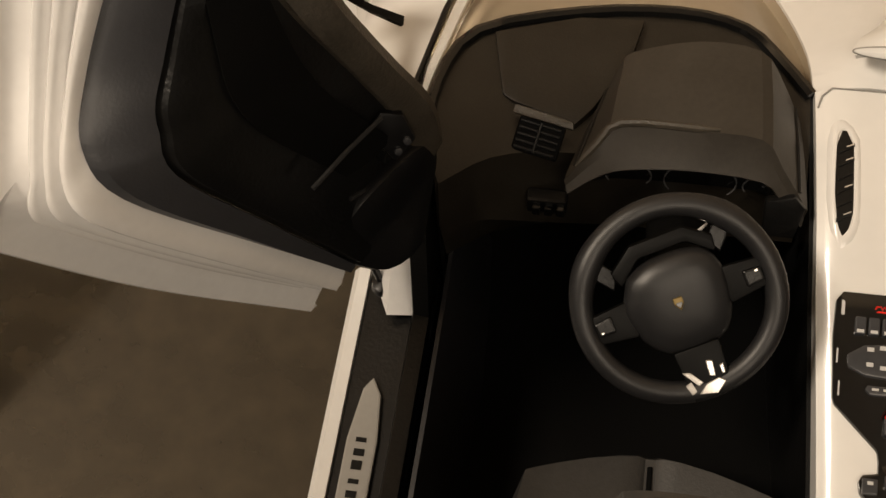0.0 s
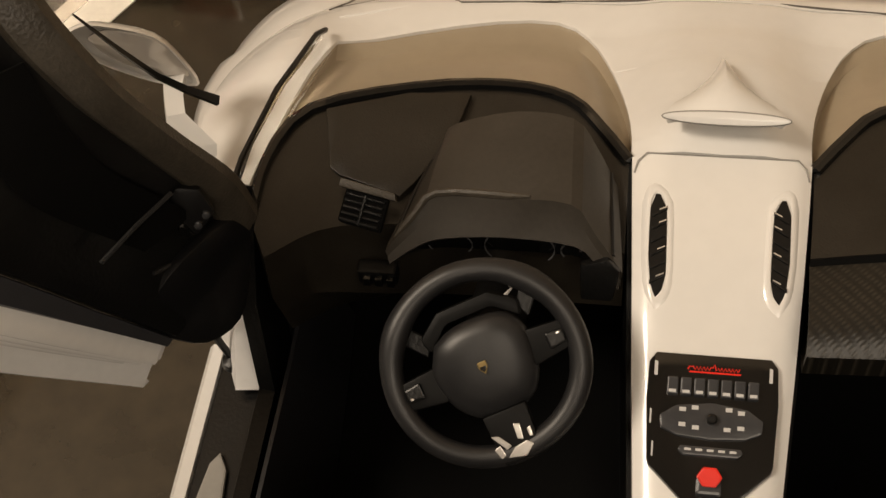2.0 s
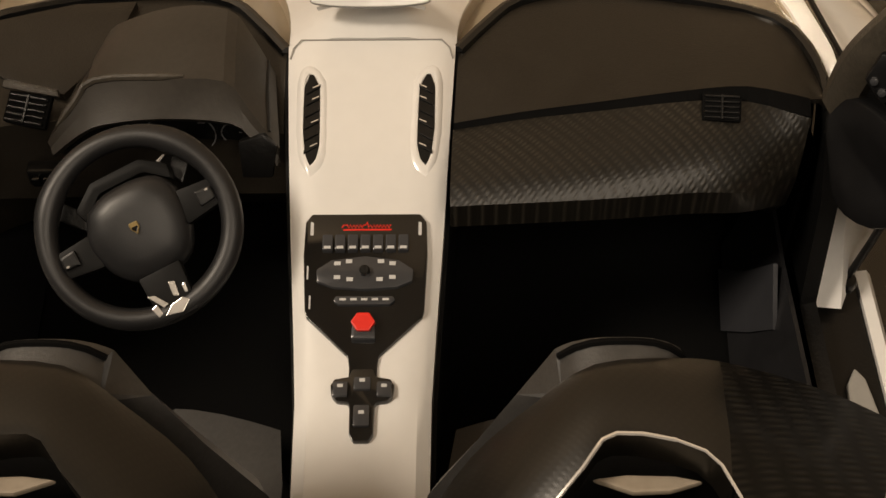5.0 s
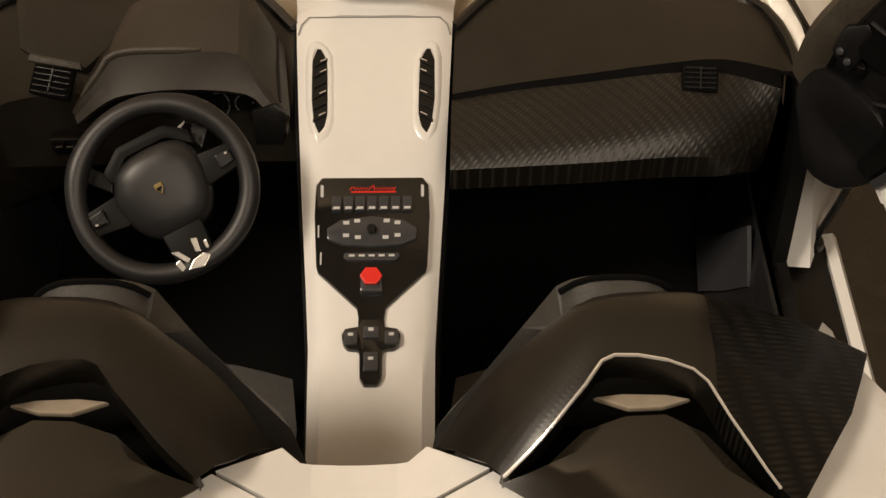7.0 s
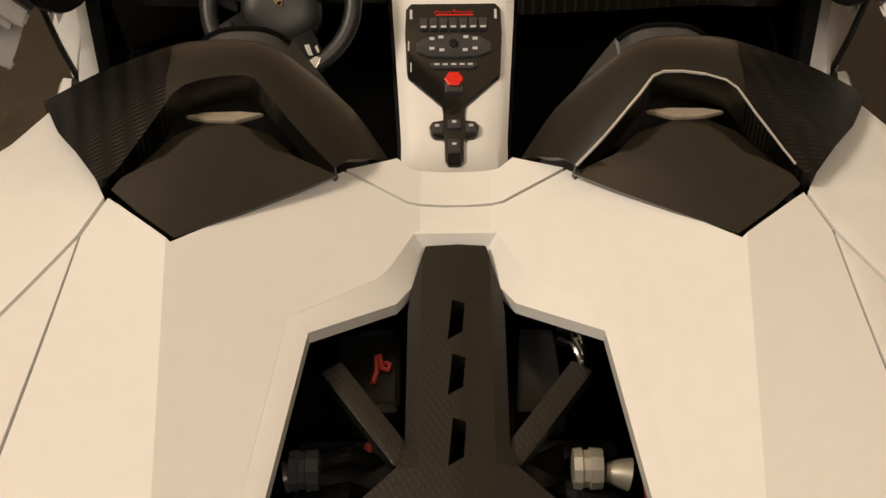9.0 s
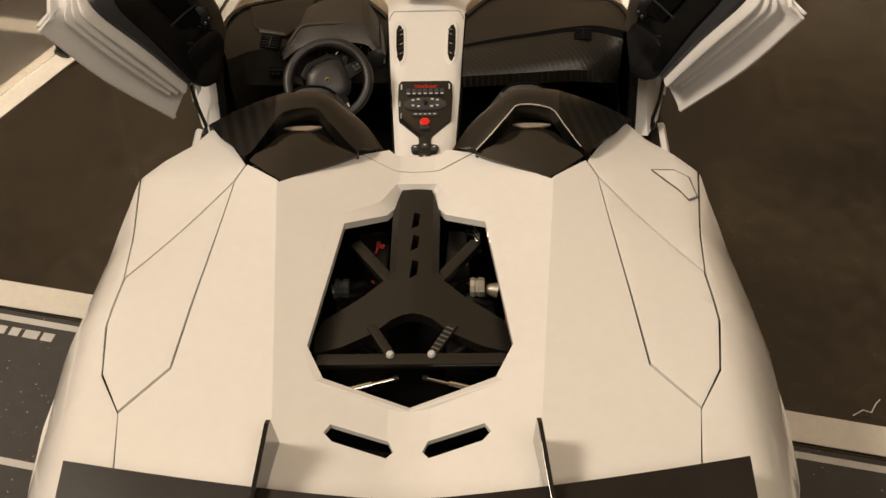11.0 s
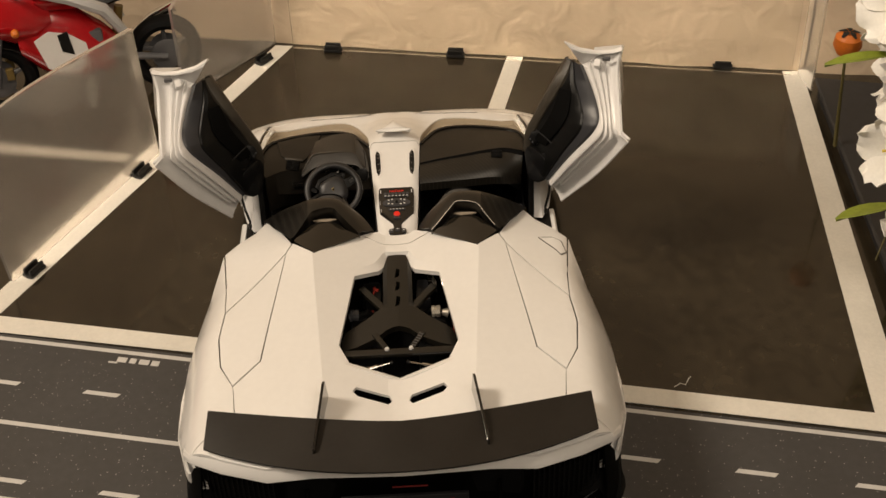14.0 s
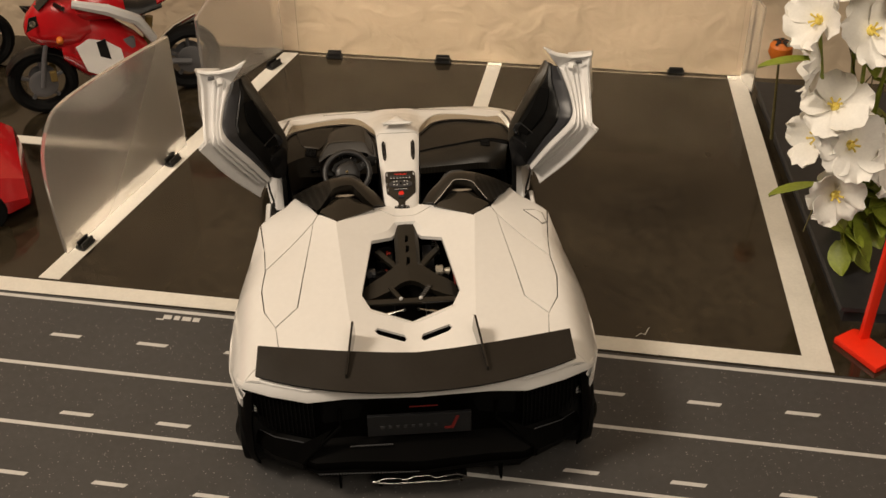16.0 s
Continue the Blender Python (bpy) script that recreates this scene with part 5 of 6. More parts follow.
b = thicken(loft([[(x, y + 2.2, max(body_z(x, y + 2.2) - 1.1, lip_z(x) + 1.2)), (x, y + 0.7, max(body_z(x, y + 0.9) - 0.45, lip_z(x) + 1.6)), (x, y - 0.5, lip_z(x) + 1.2), (x, y - 0.6, lip_z(x) - 0.2), (x * 0.98, y + 1.4, lip_z(x) - 0.8)] for x, y in TAIL]), 0.4)
part("tail_lip", b, WHITE, tail, "white lip over the black tail", smooth=True)
rows = []
for x, y in TAIL:
    z = lip_z(x) - 0.8
    back_y = y - lerp(abs(x), ((0, 6.5), (34, 5.5), (54, 0.5)))
    rows.append([(x * 0.985, y + 1.2, z), (x * 0.98, y + 2.4, z - 5), (x * 0.97, y + 1.6, 22), (x * 0.97, back_y, 18.5), (x * 0.96, back_y + 0.4, 13.5), (x * 0.93, back_y + 5, 11)])
part("tail_panel", thicken(loft(rows), 0.6), BUMPER, tail, "black rear panel", smooth=True)
part("number_plate", box(-16.2, 16.4, 9.6, 10.8, 25.2, 34.0, 0.25), PLATE, tail, "grey plate with a printed word")
for i, (x, w) in enumerate(((-12.2, 1.3), (-9.6, 1.0), (-7.2, 1.0), (-4.8, 1.0), (-2.4, 1.0), (0.0, 1.0), (2.4, 1.0), (4.8, 0.8))):
    part("plate_bar", box(x, x + w, 9.4, 9.65, 28.6, 29.8), DIM, tail)
part("plate_mark", prism([(8.0, 27.2), (10.8, 27.2), (12.6, 32.6), (11.6, 32.6), (10.0, 28.2), (8.0, 28.0)], -9.65, -9.4, m=mm(0, 0, 0, 90, 0, 0)), DIMRED, tail)
part("script_bar", box(-3, 6, 10.6, 10.8, 36.4, 36.8), DIMRED, tail)


def mesh_grille(mir):
    """Honeycomb bars in the corner opening."""
    b = bmesh.new()
    for i in range(16):
        x = 33 + i * 1.35
        y = lerp(x, ((33, 12.2), (46, 16.4), (54, 21)))
        box(x, x + 0.35, y - 0.3, y + 0.3, 24, lerp(x, ((33, 39), (54, 36))), 0, 1, b)
    for j in range(10):
        z = 23.6 + j * 1.35
        for i in range(6):
            x = 33 + i * 3.5
            y, y2 = lerp(x, ((33, 12.2), (46, 16.4), (54, 21))), lerp(x + 3.5, ((33, 12.2), (46, 16.4), (54, 21)))
            add(b, loft([[(x, y - 0.25, z), (x, y - 0.25, z + 0.35)], [(x + 3.5, y2 - 0.25, z), (x + 3.5, y2 - 0.25, z + 0.35)]]))
    return flip(b) if mir else b


for sx, mir in SIDES:
    tagged(part("mesh_grille", mesh_grille(mir), GRILLE, tail, "black mesh grille"), kind="stuff")
    rib = tube([(24.5, 12.0, 36), (24.4, 10.0, 30.3), (36.4, 7.0, 19.0), (37.0, 6.8, 15.5)], 0.55, 6)
    part("bumper_rib", flip(rib) if mir else rib, BUMPER, tail, smooth=True)
    edge_b = tube([(54.4, 20.0, 23.0), (46.0, 14.4, 22.6), (36.6, 10.4, 23.4)], 0.28, 6)
    part("bumper_edge", flip(edge_b) if mir else edge_b, KEY, tail, smooth=True)
    plate = thicken(loft([[(55.0, 20.4, 23.4), (55.6, 19.6, 18.6), (55.0, 20.6, 13.0)], [(46.0, 14.0, 22.8), (46.6, 11.0, 17.8), (45.8, 13.4, 12.6)], [(36.6, 10.0, 23.6), (37.6, 6.2, 18.4), (37.0, 8.6, 12.6)], [(27.6, 9.8, 29.2), (36.6, 6.4, 18.6), (36.4, 8.8, 13.0)]]), 0.5)
    part("bumper_plate", flip(plate) if mir else plate, BUMPER, tail, "faceted black corner of the bumper", smooth=True, crease=12)
    corner = thicken(loft([[(x, y, t), (x + 1.2, y - 2.6, t * 0.5 + 7.5), (x + 1.4, y - 3.4, 16.0), (x + 0.2, y - 2.6, 10.0)] for x, y, t in ((51.6, 17.4, 39.8), (53.6, 19.0, 38.4), (55.4, 21.4, 33.5), (57.2, 24.6, 26.0), (58.2, 27.6, 21.0))]), 0.6)
    part("bumper_corner", flip(corner) if mir else corner, BUMPER, tail, "black side end of the bumper", smooth=True)
low_edge = tube([(x * 0.965, y - lerp(abs(x), ((0, 6.7), (34, 5.7), (54, 0.7))), 13.6 + abs(x) * 0.03) for x, y in TAIL], 0.5, 6)
part("lower_edge", low_edge, BUMPER, tail, smooth=True)
for i in range(34):
    part("seam_stitch", box(-32.5 + i * 0.95, -32.0 + i * 0.95, 3.4, 3.7, 14.3, 14.5, 0, 1, m=mm(0, 1.2 * abs(-32.5 + i * 0.95) / 32.5, 0)), GREY, tail)
for i in range(22):
    part("stitch", box(-22 + i * 0.62, -21.6 + i * 0.62, 9.0, 9.3, 21.6, 21.9), GREY, tail)
diff = loft([[(x, 9, 12.0), (x * 0.96, 12, 6.0), (x * 0.9, 40, 5.5)] for x in (-34, -24, -12, 0, 12, 24, 34)])
part("diffuser", thicken(diff, 0.6), BUMPER, tail)
for x in (-26, -13, 13, 26):
    part("diffuser_fin", box(x - 0.4, x + 0.4, 7, 24, 4.5, 12), BUMPER, tail)
ex = [(-15.6, 9.6), (-11.4, 11.4), (-7.6, 11.0), (-4.8, 10.2), (-2.6, 11.6), (2.6, 11.6), (4.8, 10.2), (7.6, 11.0), (11.4, 11.4), (15.6, 9.6), (10, 8.4), (-10, 8.4)]
ring = tube([(x, 5.6, z - 1.6) for x, z in ex] + [(ex[0][0], 5.6, ex[0][1] - 1.6)], 0.22, 8)
part("exhaust_tip", ring, CHROME, tail, "chrome exhaust surround", smooth=True)
part("exhaust_bed", prism([(x * 0.95, z - 1.6) for x, z in ex], -11, -6.2, m=mm(0, 0, 0, 90, 0, 0)), TUB, tail)
part("car_floor", box(-46, 46, 24, 222, 4.2, 5.2), TUB, car)

# ---- scissor doors ----
MIRROR_RIM = [(62.5, 159.3, 51.9), (61.3, 159.8, 52.5), (59.4, 160.5, 52.4), (54.9, 162.3, 49.2), (53.1, 163.1, 44.7), (52.5, 163.3, 41.4), (53.8, 162.8, 41.6), (56.5, 161.7, 43.2), (60.8, 160.0, 47.8)]
# the glass's cream reflection is put into its base colour
MIRRORMAT = material('pale_mirror_reflection', (0.72, 0.68, 0.63), 0.14, metal=0.25, coat=0.5)
OUTER = [(71.8, 139.9, 83.1), (70.7, 137.7, 78.0), (70.6, 131.0, 70.0), (70.4, 123.6, 62.8), (72.8, 122.4, 60.9), (65.0, 128.8, 44.5), (54.6, 136.8, 27.8)]
INNER = [(60.2, 140.4, 77.2), (62.6, 135.3, 72.0), (64.0, 131.0, 67.7), (64.0, 127.4, 64.9), (61.8, 126.4, 61.0), (55.4, 130.6, 49.6), (50.0, 135.8, 37.2)]
WINDOW = [(56.4, 148.3, 75.7), (52.7, 144.8, 70.9), (49.3, 143.6, 64.6), (47.5, 144.2, 60.0), (46.0, 145.1, 55.8), (43.9, 147.2, 48.6), (43.6, 148.8, 41.6)]
N_STEP = 5
BED = ((0, 0.9), (0.02, 1.3), (0.06, 1.4), (0.10, 1.0), (0.14, 0.0), (0.22, -0.7), (0.5, -0.8), (0.8, -0.5), (0.98, -0.3), (1.0, -0.3))
OUT_C, IN_C, WIN_C = smooth(OUTER, N_STEP, (3, 4)), smooth(INNER, N_STEP), smooth(WINDOW, N_STEP)
for sx, mir in SIDES:
    door = new("scissor_door")
    door.parent = car
    door["label"] = "raised white scissor door with a black inner panel"
    last = len(OUT_C) - 1
    up = Vector((0.15, -0.93, -0.2)).normalized()
    b = thicken(loft([[o.lerp(i, f) + up * d for f, d in BED] for o, i in zip(OUT_C, IN_C)]), 0.8)
    part("door_jamb", flip(b) if mir else b, JAMB, door, "white stepped door edge", smooth=True)
    for mid, wide, high, end in ((0.89, 0.10, 2.6, last), (0.68, 0.09, 2.0, last - 0.5), (0.49, 0.085, 1.4, last - 1)):
        rows = []
        for k in np.linspace(0, end, last * 2 + 1):
            j = min(int(k), last - 1)
            o, i = OUT_C[j].lerp(OUT_C[j + 1], k - j), IN_C[j].lerp(IN_C[j + 1], k - j)
            rows.append([o.lerp(i, mid + wide * g) + up * (high * (1 - abs(g) ** 2.6) - 0.5) for g in (-1, -0.85, -0.6, -0.3, 0, 0.3, 0.6, 0.85, 1)])
        b = thicken(loft(rows), 0.5)
        part("door_ridge", flip(b) if mir else b, JAMB, door, smooth=True)
    skin = loft([[o, (o[0] + (1.5 if k < 3 else -0.5 if k < 5 else 0.0), o[1] + 5, o[2] + (-2.0, 1.0, 0.0, -4.2, -4.5, 3.0, 3.0)[k]), (o[0] - 5.0, o[1] + 15, o[2] + (-10.0, -2.0, -5.0, -12.0, -12.0)[k]) if k < 5 else (o[0] - 2.5, o[1] + 9, o[2] + 7)] for k, o in enumerate(OUTER)])
    b = thicken(skin, 0.7)
    part("door_skin", flip(b) if mir else b, WHITE, door, smooth=True)
    face_n = Vector((-0.75, -0.55, 0.2)).normalized()
    strip_rows, card_rows, inset = [], [], []
    for k, (i, w) in enumerate(zip(IN_C, WIN_C)):
        g = min(lerp(k / last, ((0, 5.4), (0.55, 5.2), (0.72, 3.2), (0.86, 1.6), (1, 0.5))) / (w - i).length, 0.4)
        strip_rows.append([i + face_n * -0.3, i.lerp(w, g * 0.15) + face_n * 0.25, i.lerp(w, g) + face_n * 0.3])
        card_rows.append([i.lerp(w, g) + face_n * 0.2, i.lerp(w, g + 0.03) + face_n * 1.1, i.lerp(w, g + 0.12) + face_n * 1.4, i.lerp(w, 0.55) + face_n * 0.6, i.lerp(w, 0.72) + face_n * 0.2, i.lerp(w, 0.90) + face_n * 0.8, w])
        if 6 < k < last - 4:
            inset.append([i.lerp(w, 0.46) + face_n * 1.0, i.lerp(w, 0.60) + face_n * 1.3, i.lerp(w, 0.72) + face_n * 1.0])
    b = thicken(loft(strip_rows), 0.5)
    part("card_border", flip(b) if mir else b, SATIN, door, "satin slate border of the inner door panel", smooth=True)
    b = thicken(loft(card_rows), 0.8)
    part("door_card", flip(b) if mir else b, BLACK, door, "black moulded inner door panel", smooth=True)
    b = thicken(loft(inset), 0.5)
    part("card_inset", flip(b) if mir else b, TUB, door, smooth=True)
    for line in ([(51.8, 134.5, 52.6), (49.6, 138.0, 53.2), (47.4, 141.4, 53.4)], [(50.2, 138.2, 45.8), (48.4, 141.8, 43.6), (46.4, 145.2, 40.8)]):
        ridge = tube([Vector(p) + face_n * 1.5 for p in line], 0.22, 6)
        part("card_ridge", flip(ridge) if mir else ridge, RIMGREY, door, smooth=True)
    POD = smooth([(50.2, 135.9, 37.6), (47.0, 137.0, 35.2), (44.4, 140.0, 35.2), (43.9, 143.8, 37.4), (43.6, 147.2, 41.2), (44.9, 144.4, 44.8), (47.8, 139.2, 45.4), (50.4, 136.2, 42.6), (50.2, 135.9, 37.6)], 3)[:-1]
    pod_c = sum(POD, Vector()) / len(POD)
    b = loft([[pod_c.lerp(p, k) + face_n * d for p in POD] for k, d in ((0.92, -1.6), (1.0, -0.6), (1.0, 0.2), (0.96, 0.6), (0.85, 0.85), (0.5, 0.95), (0.1, 0.95))], True, True)
    part("door_pod", flip(b) if mir else b, PODMAT, door, "rounded black lower end of the door panel", smooth=True)
    grip = new("door_grip")
    grip.parent = door
    b = prism([(-2.2, -1.6), (1.8, -1.2), (2.4, 0.8), (0.8, 2.0), (-1.8, 1.2)], 0, 1.2, 0.4, m=mm(46.2, 142.6, 49.4, 52, -50, 10))
    part("grip_block", flip(b) if mir else b, PODMAT, grip, smooth=True)
    for gx, gy in ((-1.4, -0.6), (-1.2, 0.6)):
        b = lathe([(0.1, 0.5), (0.35, 0.4), (0.4, 0), (0.1, 0)], 10, m=mm(46.2, 142.6, 49.4, 52, -50, 10) @ mm(gx, gy, 1.1))
        part("grip_stud", flip(b) if mir else b, KEY, grip, smooth=True)
    knob = lathe([(0.2, 0.5), (0.8, 0.4), (0.9, 0), (0.2, 0)], 14, m=mm(46.6, 141.4, 47.6, 60, -50, 0))
    part("door_knob", flip(knob) if mir else knob, GLOSS, door, smooth=True)
    top_row = [OUT_C[0].lerp(IN_C[0], f) + up * d for f, d in BED]
    crest = []
    for f, d in BED:
        crest.append(Vector([lerp(f, ((0, q[0]), (0.3, q[1]), (0.7, q[2]), (0.9, q[3]), (1, q[4]))) for q in ((71.8, 67.8, 60.8, 57.2, 54.8), (139.4, 139.6, 139.9, 140.1, 140.3), (83.9, 82.4, 83.1, 84.8, 86.2))]))
    cap = loft([top_row, [p.lerp(c, 0.5) + up * 1.2 for p, c in zip(top_row, crest)], [p.lerp(c, 0.85) + up * 1.6 for p, c in zip(top_row, crest)], [c + up * 1.2 for c in crest], crest, [c + Vector((0, 2.6, -1.6)) for c in crest]])
    b = thicken(cap, 0.5)
    part("door_cap", flip(b) if mir else b, JAMB, door, "flared white top of the door edge", smooth=True)
    hole = box(-1.2, 1.2, -0.4, 0.4, -0.9, 0.9, 0.2, m=mm(67.2, 137.4, 81.0, 30, 0, -8))
    part("latch_hole", flip(hole) if mir else hole, GREY, door)
    lug = box(-1.0, 1.0, -1.2, 1.2, -1.5, 1.5, 0.4, m=mm(64.6, 137.8, 79.0, 40, 0, -20))
    part("latch", flip(lug) if mir else lug, JAMB, door)
    ledge = []
    for i, w in zip(IN_C, WIN_C):
        d = (i - w).normalized()
        ledge.append([w - face_n * 0.6, w + face_n * 0.7, w + face_n * 1.5 + d * 0.9, w + face_n * 1.6 + d * 2.4, w + face_n * 1.0 + d * 3.8, w + face_n * 0.2 + d * 4.2])
    b = thicken(loft(ledge), 0.4)
    part("window_ledge", flip(b) if mir else b, LEDGE, door, "brown grained window ledge", smooth=True)
    mirror = new("door_mirror")
    mirror.parent = car
    centre = sum((Vector(p) for p in MIRROR_RIM), Vector()) / len(MIRROR_RIM)
    ring = smooth([*MIRROR_RIM, MIRROR_RIM[0]], 3)[:-1]
    back = Vector((0.30, 0.82, -0.48))
    b = loft([[centre.lerp(p, s) + back * d for p in ring] for s, d in ((0.82, 0.45), (0.90, -0.1), (0.97, -0.2), (1.0, 0.2), (0.99, 0.9), (0.92, 2.0), (0.78, 3.0), (0.5, 3.9), (0.15, 4.3))], True, True)
    part("mirror_shell", flip(b) if mir else b, WHITE, mirror, "white mirror housing", smooth=True)
    b = loft([[centre.lerp(p, s) + Vector((-0.7, 0, 0.3)) + back * d for p in ring] for s, d in ((0.74, 0.6), (0.74, 0.15), (0.70, 0.05), (0.3, 0.0), (0.02, 0.0))], True, True)
    part("mirror_glass", flip(b) if mir else b, MIRRORMAT, mirror, "mirror glass with its pale reflection painted in", smooth=True)
    arm = loft([[Vector(p) + Vector((sx_ * w, -sx_ * 0.3 * w, 0)) + Vector((0, 0.4 * k, 0.5 * k)) for sx_, k in ((-1, -1), (1, -1), (1, 1), (-1, 1))] for p, w in (((54.6, 163.4, 43.0), 1.1), ((54.2, 160.6, 43.0), 0.9), ((53.4, 157.8, 42.0), 0.9), ((50.6, 156.0, 39.6), 1.2))], True, True)
    part("mirror_arm", flip(arm) if mir else arm, WHITE, mirror)
    blade = loft([[Vector(p) + Vector((0.22 * a * w, 0.5 * c * w, 0.3 * c * w - 0.2 * a * w)) for a, c in ((-1, -1), (1, -1), (1, 1), (-1, 1))] for p, w in zip([(58.7, 156.7, 57.6), (55.5, 156.7, 53.0), (52.9, 156.7, 49.8), (50.5, 156.7, 48.1), (47.7, 156.7, 46.7)], (0.15, 0.4, 0.45, 0.55, 0.7))], True, True)
    part("mirror_blade", flip(blade) if mir else blade, GLOSS, mirror, smooth=True)

# ---- motorcycles in the next bay ----
def disc(r, x0, x1, y, z, sides=28, inner=None):
    """A wheel-like ring with its axle along x."""
    prof = [(inner or 0.2, x0), (r * 0.96, x0), (r, x0 + (x1 - x0) * 0.25), (r, x0 + (x1 - x0) * 0.75), (r * 0.96, x1), (inner or 0.2, x1)]
    return lathe(prof, sides, m=mm(0, y, z, 0, 90, 0))


def motorcycle(label, paint, accent, place, turn, lean, size):
    """A model sports motorcycle; its nose points to +y."""
    bike = empty("model_motorcycle", label, "model motorcycle", "model motorcycles")
    R = 15.5
    for y, w in ((33, 3.2), (-33, 4.4)):
        wh = new("wheel")
        wh.parent = bike
        tyre = []
        for a in np.linspace(0, 2 * math.pi, 33):
            tyre.append([(w * math.cos(q), y + math.cos(a) * (R - 3 + 3 * math.sin(q)), R + math.sin(a) * (R - 3 + 3 * math.sin(q))) for q in np.linspace(0, 2 * math.pi, 10, endpoint=False)])
        part("tyre", loft(tyre, True), RUBBER, wh, smooth=True)
        rim = bmesh.new()
        for i in range(5):
            box(-1.0, 1.0, -0.8, 0.8, 2, 10.5, 0.3, 1, rim, mm(0, y, R, 72 * i, 0, 0))
        part("spokes", rim, GREY, wh)
        for s in (1, -1):
            part("brake_disc", disc(6.4, s * 3.4 - 0.2, s * 3.4 + 0.2, y, R, 28, 4.2), GREY, wh, smooth=True)
    for s in (1, -1):
        part("fork_leg", tube([(s * 4.8, 33.4, R - 1), (s * 4.8, 30.5, R + 12), (s * 4.4, 25, R + 30)], [1.2, 1.1, 1.0], 10), GREY, bike, smooth=True)
        part("caliper", box(s * 4.6 - 1, s * 4.6 + 1, 26.5, 29.5, R + 1, R + 6, 0.5), GOLD, bike)
        part("indicator", lathe([(0.2, 0), (1.6, 0.2), (1.5, 1.8), (0.5, 2.6)], 12, m=mm(s * 9.0, 22, R + 22, 0, s * 90, 0)), ORANGE, bike, smooth=True)
    mud = [[(x, 33 + math.cos(a) * (R + 1.2), R + math.sin(a) * (R + 1.2) - abs(x) * 0.25) for x in (-4.4, -2.4, 0, 2.4, 4.4)] for a in np.linspace(0.5, 2.3, 9)]
    part("front_mudguard", thicken(loft(mud), 0.7), BLACK, bike, smooth=True)

    def shell(stations, mat, name, label=""):
        rows = []
        for y, zl, zh, w in stations:
            rows.append([(w * math.sin(q) * (1.0 if math.cos(q) < 0 else 0.86), y, (zl + zh) / 2 + (zh - zl) / 2 * math.cos(q)) for q in np.linspace(0, 2 * math.pi, 18, endpoint=False)])
        return part(name, loft(rows, True, True), mat, bike, label, True)

    shell([(36, 39, 43, 2.0), (34, 35, 48, 5.6), (29, 32, 53, 8.4), (22, 29, 56, 9.6), (14, 28, 54, 9.2), (8, 32, 48, 6.6)], paint, "nose_fairing", "glossy painted nose fairing")
    shell([(22, 24, 42, 7.2), (15, 16, 46, 9.4), (8, 11, 44, 9.6), (-2, 9, 40, 9.2), (-10, 10, 33, 8.0), (-15, 13, 27, 5.6)], paint, "belly_fairing", "painted side fairing with white panels")
    shell([(16, 44, 51, 5), (10, 41, 56, 8.2), (0, 40, 56, 8.4), (-8, 40, 50, 6.0)], paint, "fuel_tank")
    shell([(-6, 41, 48, 6), (-14, 40, 46, 7), (-24, 42, 48, 6)], BLACK, "saddle")
    shell([(-22, 43, 50, 6), (-34, 48, 56, 5), (-44, 53, 58, 2.6)], paint, "tail_fairing")
    for s in (1, -1):
        side = loft([[(s * 9.9, y, z), (s * 10.0, y2, z2)] for y, z, y2, z2 in ((16, 33, 13, 21), (10, 36, 6, 17), (3, 34, 0, 17), (-3, 29, -4, 20))])
        part("white_panel", thicken(side, 0.4), accent, bike, smooth=True)
        part("vent_gill", prism([(-2, -5), (2.4, -3), (3, 4), (-1, 5)], -0.3, 0.3, 0.1, m=mm(s * 9.8, 4, 30, 90, 0, 90)), BLACK, bike)
        part("frame_beam", tube([(s * 7, 14, 52), (s * 9.2, 0, 48), (s * 8.6, -12, 41), (s * 7.0, -18, 30)], [1.8, 2.6, 2.6, 2.0], 8), SILVER, bike, smooth=True)
        part("swing_arm", tube([(s * 5.0, -10, 20), (s * 5.6, -33, R)], [1.9, 1.3], 8), GREY, bike, smooth=True)
        part("headlight", prism([(-4.6, -2.0), (3.6, -1.0), (5.0, 3.0), (-1.0, 3.4)], 0, 0.8, 0.3, m=mm(s * 7.0, 31.6, 45.4, 72, 0, s * 58)), GLOSS, bike, "dark glossy headlight", True)
        part("reflector", lathe([(0.2, 0.6), (1.5, 0.5), (1.7, 0), (0.2, 0)], 14, m=mm(s * 7.6, 32.0, 46.0, 72, 0, s * 58)), CHROME, bike, smooth=True)
        part("handlebar", tube([(s * 3, 22, 52), (s * 12, 18, 52.5)], 1.0, 8), BLACK, bike, smooth=True)
        part("foot_peg", tube([(s * 6, -10, 20), (s * 11, -10, 20)], 0.8, 8), CHROME, bike)
    screen = loft([[(x, 30 - 0.04 * x * x - k * 10, 52 + k * 8 - 0.03 * x * x) for x in (-6, -3, 0, 3, 6)] for k in (0, 0.5, 1)])
    part("windscreen", thicken(screen, 0.5), GLOSS, bike, smooth=True)
    part("engine", box(-6.5, 6.5, -10, 12, 12, 32, 2.0), GREY, bike, smooth=True)
    part("exhaust", tube([(6.4, 4, 14), (8.2, -14, 16), (9.4, -30, 26), (9.6, -40, 30)], [1.6, 1.8, 2.8, 2.6], 12), CHROME, bike, smooth=True)
    part("shock", tube([(0, -14, 22), (0, -18, 38)], 1.8, 10), GOLD, bike, smooth=True)
    part("side_stand", tube([(-4, -4, 14), (-10.5, -2, 0.8)], 0.8, 8), SILVER, bike)
